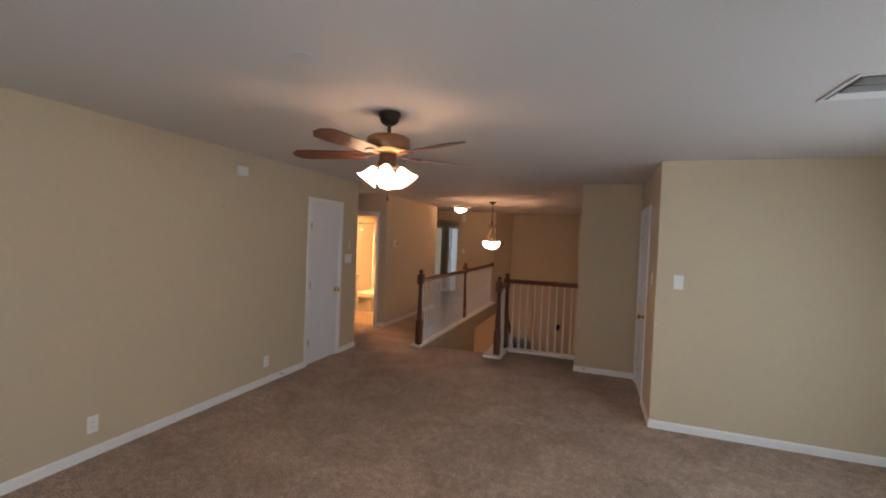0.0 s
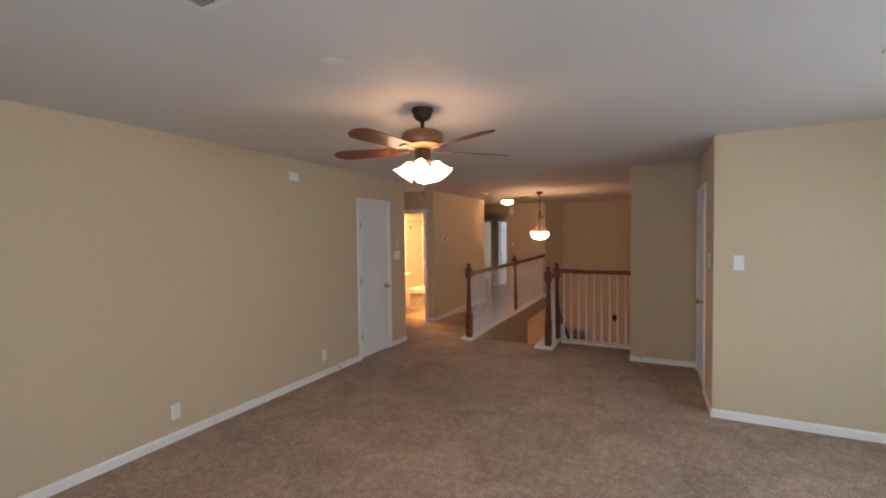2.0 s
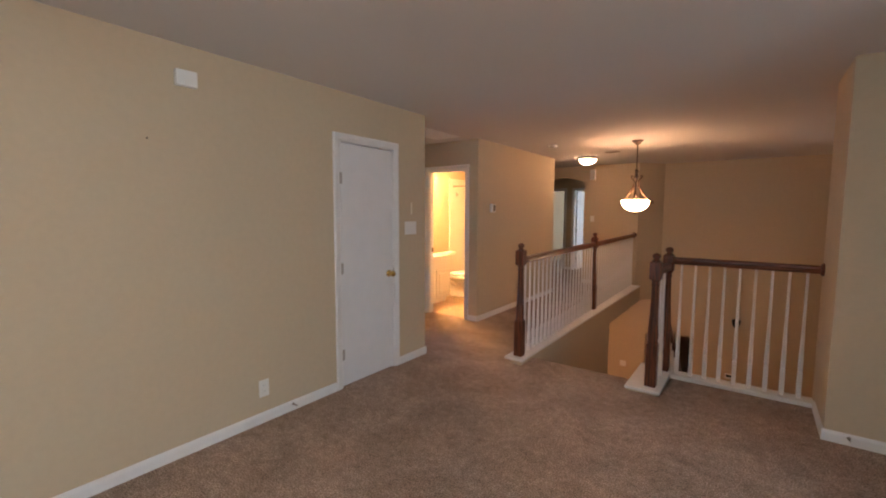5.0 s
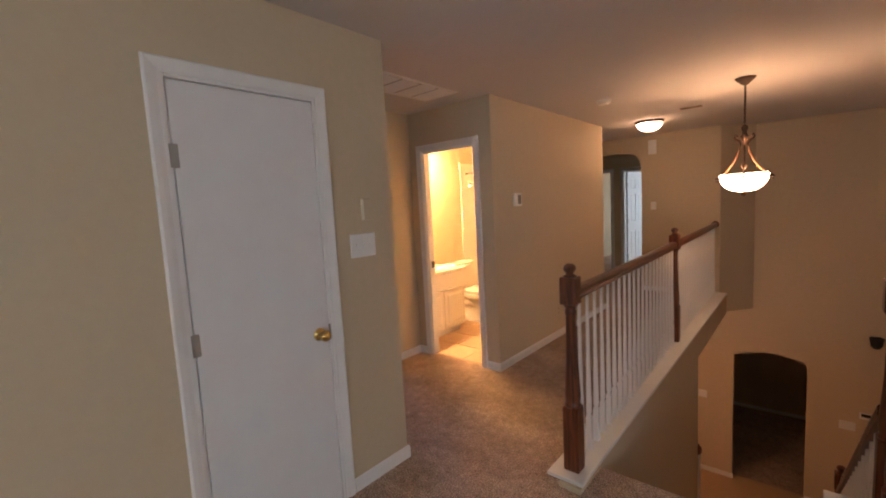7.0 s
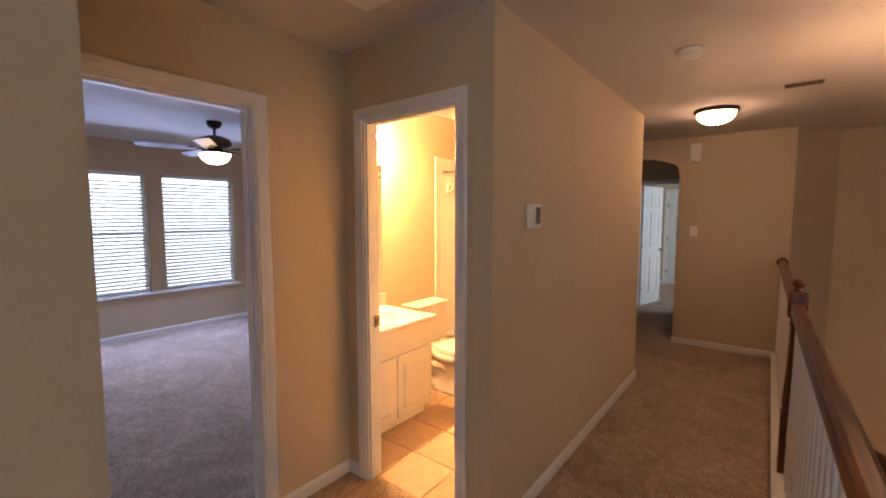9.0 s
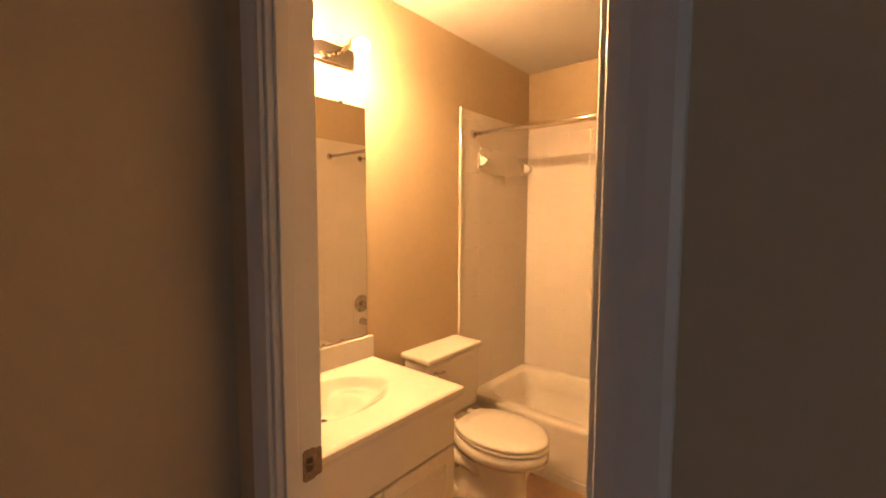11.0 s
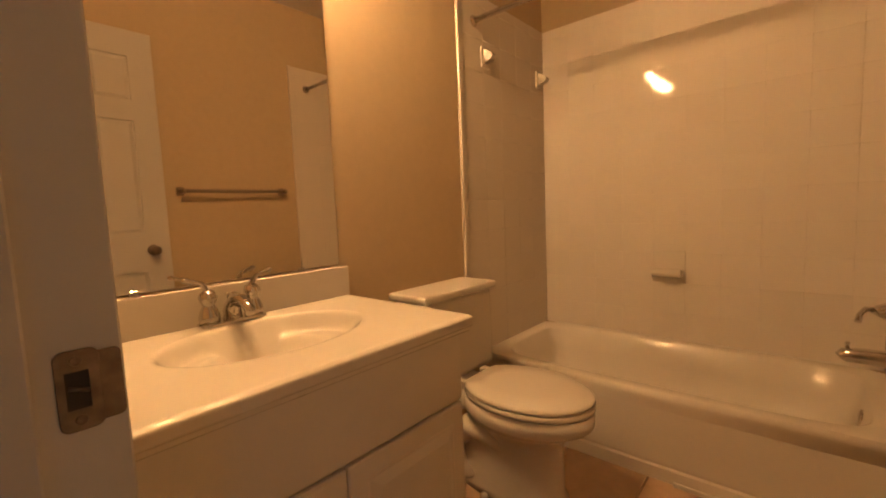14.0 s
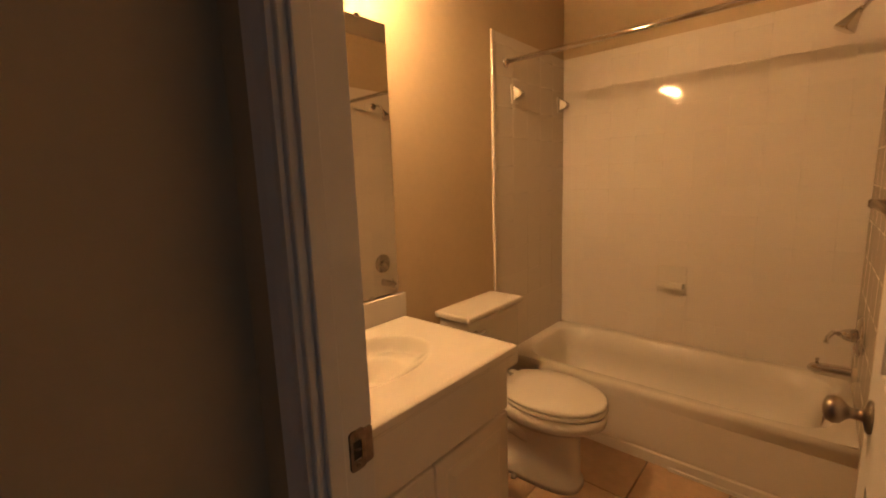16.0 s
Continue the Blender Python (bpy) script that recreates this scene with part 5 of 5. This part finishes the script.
# light bar
bar = thing("vanity_light", "chrome vanity light bar with lit glass bulbs", "wall light")
part("back_plate", boxes((XB + 0.001, 7.33, 2.092, XB + 0.022, 7.925, 2.175), bevel=0.006, seg=2), M_CHROME, bar)
for y in BULB_Y:
    a = part("arm", tube([(XB + 0.02, y, 2.14), (XB + 0.06, y, 2.146), (XB + 0.1, y, 2.158), (XB + 0.125, y, 2.161)], 0.01, 10), M_CHROME, bar)
    at_ = pose(XB + 0.122, y, 2.16, 0, 120, 0)
    part("socket", lathe([(0.012, -0.006), (0.02, 0.0), (0.024, 0.02), (0.022, 0.026)], 16), M_STRIKE, a, at=at_)
    prof = [(0.018, 0.022), (0.022, 0.034), (0.028, 0.048), (0.031, 0.06), (0.03, 0.072), (0.024, 0.083), (0.014, 0.09), (0.003, 0.092)]
    part("bulb", lathe(prof, 24), M_BULB, a, "lit frosted glass bulb", at=at_)

# toilet
toi = thing("toilet", "white porcelain toilet with closed lid", "toilet", pose(XB, 8.435, 0))


def oval_loft(rows, n=32, bm=None):
    """Rows of (centre x, half length, half width, z, squareness)."""
    bm = bm or bmesh.new()
    rings = []
    for cx, a, b, z, sq in rows:
        ring = []
        for k in range(n):
            t_ = 2 * math.pi * k / n
            c, s = math.cos(t_), math.sin(t_)
            ring.append(bm.verts.new((cx + a * math.copysign(abs(c) ** sq, c), b * math.copysign(abs(s) ** sq, s), z)))
        rings.append(ring)
    for a, b in zip(rings, rings[1:]):
        for k in range(n):
            j = (k + 1) % n
            bm.faces.new((a[k], a[j], b[j], b[k])).smooth = True
    bm.faces.new(list(reversed(rings[0])))
    bm.faces.new(rings[-1])
    return bm


part("pedestal", oval_loft([(0.40, 0.23, 0.108, 0.0, 0.7), (0.40, 0.226, 0.105, 0.025, 0.7), (0.40, 0.215, 0.094, 0.05, 0.75), (0.41, 0.205, 0.09, 0.16, 0.78), (0.415, 0.2, 0.095, 0.225, 0.85), (0.43, 0.2, 0.112, 0.262, 0.95), (0.45, 0.215, 0.14, 0.285, 1.0), (0.468, 0.244, 0.17, 0.312, 1.0), (0.472, 0.25, 0.176, 0.32, 1.0), (0.475, 0.252, 0.178, 0.375, 1.0)]), M_PORC, toi)
for s in (-1, 1):
    part("trapway", tube([(0.44, s * 0.05, 0.17), (0.36, s * 0.075, 0.235), (0.28, s * 0.078, 0.24), (0.22, s * 0.075, 0.18), (0.2, s * 0.072, 0.1), (0.23, s * 0.07, 0.045), (0.3, s * 0.06, 0.035)], [0.03, 0.045, 0.047, 0.046, 0.045, 0.042, 0.03], 14), M_PORC, toi)
part("shelf", boxes((0.05, -0.11, 0.30, 0.28, 0.11, 0.375), bevel=0.02, seg=3), M_PORC, toi)


def seat_mesh(rows):
    """An oval board cut straight across its hinge end."""
    b_ = oval_loft(rows)
    for v in b_.verts:
        v.co.x = max(v.co.x, 0.272)
    bmesh.ops.remove_doubles(b_, verts=b_.verts, dist=0.0002)
    return b_


part("seat", seat_mesh([(0.478, 0.245, 0.178, 0.377, 1.0), (0.478, 0.25, 0.183, 0.383, 1.0), (0.478, 0.25, 0.183, 0.392, 1.0), (0.478, 0.245, 0.178, 0.397, 1.0)]), M_PORC, toi)
part("lid", seat_mesh([(0.475, 0.245, 0.178, 0.399, 1.0), (0.475, 0.25, 0.183, 0.404, 1.0), (0.475, 0.249, 0.182, 0.413, 1.0), (0.475, 0.238, 0.172, 0.419, 1.0), (0.475, 0.14, 0.10, 0.422, 1.0)]), M_PORC, toi)
for s in (-1, 1):
    part("hinge_cap", boxes((0.225, s * 0.075 - 0.018, 0.376, 0.262, s * 0.075 + 0.018, 0.41), bevel=0.006, seg=2), M_PORC, toi)
    part("bolt_cap", lathe([(0.014, 0), (0.013, 0.012), (0.006, 0.018)], 12), M_PORC, toi, at=pose(0.36, s * 0.118, 0.0))
part("tank", boxes((0.015, -0.215, 0.38, 0.195, 0.215, 0.72), bevel=0.025, seg=3), M_PORC, toi)
part("tank_lid", boxes((0.006, -0.228, 0.722, 0.212, 0.228, 0.752), bevel=0.01, seg=3), M_PORC, toi)
hd = part("flush_handle", lathe([(0.012, 0), (0.012, 0.012), (0.008, 0.016)], 12), M_CHROME, toi, "chrome flush lever", at=pose(0.195, -0.165, 0.665, 0, 90, 0))
part("lever", boxes((-0.006, -0.005, 0.012, 0.006, 0.06, 0.02), bevel=0.003, seg=2), M_CHROME, hd)

# tub
tub = thing("bathtub", "white alcove bathtub with plain apron", "bathtub")
TX0, TX1, TY0, TY1, TZ = XB + 0.002, XR - 0.002, 8.80, YT - 0.002, 0.345
bm = bmesh.new()
cxm, cym = (TX0 + TX1) / 2, (TY0 + 0.07 + TY1 - 0.05) / 2
hx, hy = (TX1 - TX0) / 2, (TY1 - TY0) / 2
n = 64


def rim_point(k, ax, ay, sq, cx, cy, z):
    t_ = 2 * math.pi * (k + 0.5) / n
    c, s = math.cos(t_), math.sin(t_)
    return (cx + ax * math.copysign(abs(c) ** sq, c), cy + ay * math.copysign(abs(s) ** sq, s), z)


def square_point(k):
    t_ = 2 * math.pi * (k + 0.5) / n
    c, s = math.cos(t_), math.sin(t_)
    m_ = max(abs(c), abs(s))
    return ((TX0 + TX1) / 2 + hx * c / m_, max(TY0 + 0.022, (TY0 + TY1) / 2 + hy * s / m_), TZ)


ix, iy = hx - 0.075, (TY1 - TY0 - 0.135) / 2
rings = [[bm.verts.new(square_point(k)) for k in range(n)]]
for ax, ay, z, sq in ((ix + 0.012, iy + 0.012, TZ, 0.32), (ix, iy, TZ - 0.008, 0.33), (ix - 0.025, iy - 0.02, TZ - 0.12, 0.38), (ix - 0.07, iy - 0.05, 0.09, 0.42), (ix - 0.12, iy - 0.09, 0.065, 0.45), (ix - 0.3, iy - 0.18, 0.06, 0.5)):
    rings.append([bm.verts.new(rim_point(k, ax, ay, sq, cxm, cym, z)) for k in range(n)])
for a, b in zip(rings, rings[1:]):
    for k in range(n):
        j = (k + 1) % n
        bm.faces.new((a[k], a[j], b[j], b[k])).smooth = True
bm.faces.new(rings[-1])
part("basin", bm, M_PORC, tub)
roll = [(0.022 - 0.022 * math.sin(radians(15 * i)), TZ - 0.022 + 0.022 * math.cos(radians(15 * i))) for i in range(7)]
prof_ = [(0.03, 0.0), (0.03, TZ - 0.004), (0.0225, TZ)] + roll + [(0.0005, TZ - 0.036), (0.002, TZ - 0.05), (0.003, TZ - 0.065), (0.009, 0.07), (0.011, 0.058), (0.005, 0.05), (0.004, 0.0)]
ap = sweep(prof_, (TX0, TY0, 0), (TX1, TY0, 0), (0, 1, 0))
for f_ in ap.faces:
    f_.smooth = len(f_.verts) == 4 and f_.calc_center_median().z > TZ - 0.06
part("apron", ap, M_PORC, tub)
part("overflow_plate", lathe([(0.034, 0), (0.036, 0.003), (0.03, 0.009), (0.008, 0.011)], 22), M_CHROME, tub, "chrome overflow plate", at=pose(TX1 - 0.088, cym, 0.262, 0, -84, 0))
part("caulk_strip", boxes((TX0, TY1 - 0.006, TZ, TX1, TY1, TZ + 0.006)), M_TRIM, tub)
setting("baseboard_bath", boxes((VX + 0.35, TY0 - 0.012, 0.0, XR, TY0 - 0.0045, 0.02), bevel=0.003), M_TRIM, "white trim strip along the tub", "trim")

# shower fittings on the side wall
valve = thing("shower_valve", "chrome single-lever shower valve with round plate", "shower valve", pose(XR - 0.012, 9.15, 0.665))
part("escutcheon", lathe([(0.08, 0.0), (0.08, 0.004), (0.07, 0.012), (0.03, 0.016)], 30), M_CHROME, valve, at=pose(0, 0, 0, 0, -90, 0))
part("cartridge", lathe([(0.027, 0.014), (0.027, 0.04), (0.02, 0.055), (0.01, 0.068)], 18), M_CHROME, valve, at=pose(0, 0, 0, 0, -90, 0))
part("lever", tube([(-0.06, 0, 0), (-0.085, -0.01, 0.004), (-0.1, -0.03, -0.012), (-0.105, -0.045, -0.035)], [0.01, 0.009, 0.008, 0.01], 10), M_CHROME, valve)
spout = thing("tub_spout", "chrome tub spout with diverter knob", "tub spout", pose(XR - 0.012, 9.15, 0.5))
part("body", tube([(0, 0, 0), (-0.02, 0, 0.0), (-0.10, 0, 0.0), (-0.135, 0, -0.004), (-0.142, 0, -0.012)], [0.031, 0.029, 0.026, 0.025, 0.018], 16), M_CHROME, spout)
part("diverter", lathe([(0.006, 0), (0.005, 0.014), (0.008, 0.018), (0.006, 0.024)], 10), M_CHROME, spout, at=Matrix.Translation((-0.125, 0, 0.022)))
shower = thing("shower_fixture", "chrome shower head on a bent arm", "shower head", pose(XR - 0.002, 9.15, 1.97))
part("flange", lathe([(0.03, 0), (0.03, 0.004), (0.015, 0.012)], 18), M_CHROME, shower, at=pose(0, 0, 0, 0, -90, 0))
part("arm", tube([(0, 0, 0), (-0.06, 0, 0.0), (-0.10, 0, -0.02), (-0.125, 0, -0.05)], 0.0095, 10), M_CHROME, shower)
part("head", lathe([(0.012, 0.0), (0.016, -0.015), (0.02, -0.03), (0.036, -0.065), (0.037, -0.075), (0.03, -0.078)], 20), M_CHROME, shower, at=pose(-0.123, 0, -0.045, 0, 32, 0))
rod = thing("curtain_rod", "chrome shower curtain rod across the tub", "curtain rod")
part("rod", tube([(XB + 0.012, 8.83, 1.955), (XR - 0.012, 8.83, 1.955)], 0.0127, 14), M_CHROME, rod)
for x, a in ((XB + 0.009, 90), (XR - 0.009, -90)):
    part("flange", lathe([(0.026, 0), (0.026, 0.004), (0.017, 0.016)], 18), M_CHROME, rod, at=pose(x, 8.83, 1.955, 0, a, 0))
rail = thing("towel_bar", "chrome towel bar on the tan wall", "towel bar")
part("bar", tube([(XR - 0.065, 7.97, 1.235), (XR - 0.065, 8.60, 1.235)], 0.0105, 12), M_NICKEL, rail)
for y in (7.98, 8.59):
    b_ = boxes((XR - 0.005, y - 0.02, 1.21, XR, y + 0.02, 1.26), (XR - 0.078, y - 0.01, 1.222, XR - 0.005, y + 0.01, 1.248), bevel=0.004)
    part("bracket", b_, M_NICKEL, rail)


def ceramic_post(y):
    t = thing("ceramic_bar_post", "white ceramic towel-bar post on the tub tiles", "towel bar post", pose(XB + 0.012, y, 1.80), group="ceramic bar posts")
    part("plate", boxes((0, -0.035, -0.05, 0.01, 0.035, 0.05), bevel=0.004), M_PORC, t)
    part("post", sweep([(0.008, -0.03), (0.05, -0.018), (0.062, 0.0), (0.05, 0.016), (0.008, 0.04)], (0, -0.018, 0), (0, 0.018, 0), (1, 0, 0)), M_PORC, t)


ceramic_post(8.905)
ceramic_post(9.45)
soap = thing("soap_dish", "white ceramic soap dish set in the tiles", "soap dish", pose(-4.155, YT - 0.012, 0.735))
part("back", boxes((-0.074, -0.004, -0.074, 0.074, 0.002, 0.074), bevel=0.002, seg=2), M_PORC, soap)
part("tray", sweep([(0.0, -0.05), (0.054, -0.05), (0.063, -0.045), (0.0665, -0.032), (0.065, -0.012), (0.059, -0.009), (0.052, -0.018), (0.04, -0.023), (0.0, -0.024)], (-0.066, -0.006, 0), (0.066, -0.006, 0), (0, -1, 0)), M_PORC, soap)


baseboard(XR, Y_BATH + TB + 0.66, XR, 8.72, (-1, 0, 0))
baseboard(XB, 8.0, XB, 8.72, (1, 0, 0))

# ---- windows of the room behind the camera ----


def plain_window(name, x0, y0, x1, y1, z0, z1):
    w = thing(name, "white framed double window", "window", kind="structure")
    along_x = abs(x1 - x0) > abs(y1 - y0)
    L = abs(x1 - x0) if along_x else abs(y1 - y0)

    def bx(a0, a1, za, zb, t0, t1):
        return boxes((x0 + a0, y0 + t0, za, x0 + a1, y0 + t1, zb) if along_x else (x0 + t0, y0 + a0, za, x0 + t1, y0 + a1, zb), bevel=0.002)
    for a0, a1 in ((0, 0.04), (L / 2 - 0.03, L / 2 + 0.03), (L - 0.04, L)):
        part("stile", bx(a0, a1, z0, z1, -0.09, -0.04), M_TRIM, w)
    for za, zb in ((z0, z0 + 0.04), (z1 - 0.04, z1), ((z0 + z1) / 2 - 0.02, (z0 + z1) / 2 + 0.02)):
        part("rail", bx(0.04, L / 2 - 0.03, za, zb, -0.09, -0.04), M_TRIM, w)
        part("rail", bx(L / 2 + 0.03, L - 0.04, za, zb, -0.09, -0.04), M_TRIM, w)


# frame of the unseen foyer opening, added only for fill light
plain_window("foyer_fill_opening", X_FR + 0.13, 8.9, X_FR + 0.13, 9.5, 0.96, 1.54)
plain_window("window_6", 3.13, 1.4, 3.13, 3.2, 0.7, 2.0)
plain_window("window_3", -1.45, -1.0, 0.85, -1.0, 0.7, 2.0)
setting("backdrop_sky_back", boxes((-4.0, -4.05, -1.0, 5.0, -4.0, 5.0)), M_SKYBACK, "bright overcast sky outside the window", "sky")
setting("backdrop_sky_right", boxes((6.0, -3.0, -4.0, 6.05, 16.5, 5.0)), M_SKYBACK, "bright overcast sky outside the window", "sky")

# ---- tiles ----
P = 0.155


def tile_mesh(w, h, t, b=0.003):
    """A tile in x and y, face up, its edges rounded over."""
    bm = bmesh.new()
    d = min(t, b)
    rings = []
    for inset, z in ((0, 0), (0.04 * b, t - 0.75 * d), (0.25 * b, t - 0.3 * d), (0.6 * b, t - 0.07 * d), (b, t), (b * 1.5, t)):
        rings.append([bm.verts.new(p) for p in ((inset, inset, z), (w - inset, inset, z), (w - inset, h - inset, z), (inset, h - inset, z))])
    for a, c in zip(rings, rings[1:]):
        for i in range(4):
            k = (i + 1) % 4
            bm.faces.new((a[i], a[k], c[k], c[i])).smooth = True
    bm.faces.new(rings[-1]).smooth = True
    return mesh_of("tile", bm)


J = 0.0008
sur = thing("tub_surround", "glossy white six-inch wall tiles round the tub", "tile surround", kind="structure")
part("grout_back", boxes((XB + 0.0005, YT - 0.006, TZ, XR - 0.0005, YT - 0.0005, 2.09)), M_GROUT, sur)
part("grout_left", boxes((XB + 0.0005, 8.722, TZ, XB + 0.006, YT - 0.006, 2.09)), M_GROUT, sur)
part("grout_right", boxes((XR - 0.006, 8.722, TZ, XR - 0.0005, YT - 0.006, 2.09)), M_GROUT, sur)
cache = {}


def lay(origin, u, v, w, h):
    """One tile with its corner at origin, across u, up v."""
    key = (round(w, 4), round(h, 4))
    if key not in cache:
        cache[key] = tile_mesh(w - J, h - J, 0.0014, 0.0036)
        cache[key].materials.append(M_TILE)
    u, v = Vector(u), Vector(v)
    m = Matrix((u, v, u.cross(v))).transposed().to_4x4()
    m.translation = Vector(origin)
    # a hair of unevenness in the setting
    m = m @ pose(0, 0, 0, random.uniform(-0.2, 0.2), random.uniform(-0.2, 0.2), 0)
    share("tile", cache[key], sur, m)


Z0 = TZ - 0.011
rows_z = [(TZ + 0.001, P - 0.012)] + [(Z0 + P * i, P) for i in range(1, 11)] + [(Z0 + P * 11, 0.054)]
PX = 0.1528
for z, h in rows_z:
    x = XB + 0.009
    while x < XR - 0.012:
        w = min(PX, XR - 0.008 - x)
        lay((x, YT - 0.006, z), (1, 0, 0), (0, 0, 1), w, h)
        x += PX
    y = YT - 0.008
    while y > 8.70:
        w = min(P, y - 8.722)
        if w < 0.02:
            break
        lay((XB + 0.006, y - w, z), (0, 1, 0), (0, 0, 1), w, h)
        lay((XR - 0.006, y, z), (0, -1, 0), (0, 0, 1), w, h)
        y -= P
for x in (XB + 0.0005, XR - 0.0145):
    part("bullnose_trim", boxes((x, 8.70, 0.0, x + 0.014, 8.7225, 2.094), bevel=0.004, seg=2), M_TILE, sur)

# bathroom floor tiles
ftl = thing("bath_floor_tiles", "square terracotta-beige ceramic floor tiles", "floor tiles", kind="structure")
FP = 0.33
fm = tile_mesh(FP - 0.006, FP - 0.006, 0.012, 0.004)
fm.materials.append(M_FTILE)
for i in range(5):
    for j in range(6):
        x, y = -4.06 - 3 * FP + FP * i + 0.003, 8.66 - 5 * FP + FP * j + 0.003 + 0.165
        x0, x1 = max(x, XB + 0.002), min(x + FP - 0.006, XR - 0.002)
        y0, y1 = max(y, Y_BATH + 0.062), min(y + FP - 0.006, TY0 + 0.02)
        if x1 - x0 < 0.02 or y1 - y0 < 0.02:
            continue
        if x1 - x0 > FP - 0.008 and y1 - y0 > FP - 0.008:
            share("tile", fm, ftl, pose(x, y, -0.012))
        else:
            me = tile_mesh(x1 - x0, y1 - y0, 0.012, 0.004)
            me.materials.append(M_FTILE)
            share("tile", me, ftl, pose(x0, y0, -0.012))
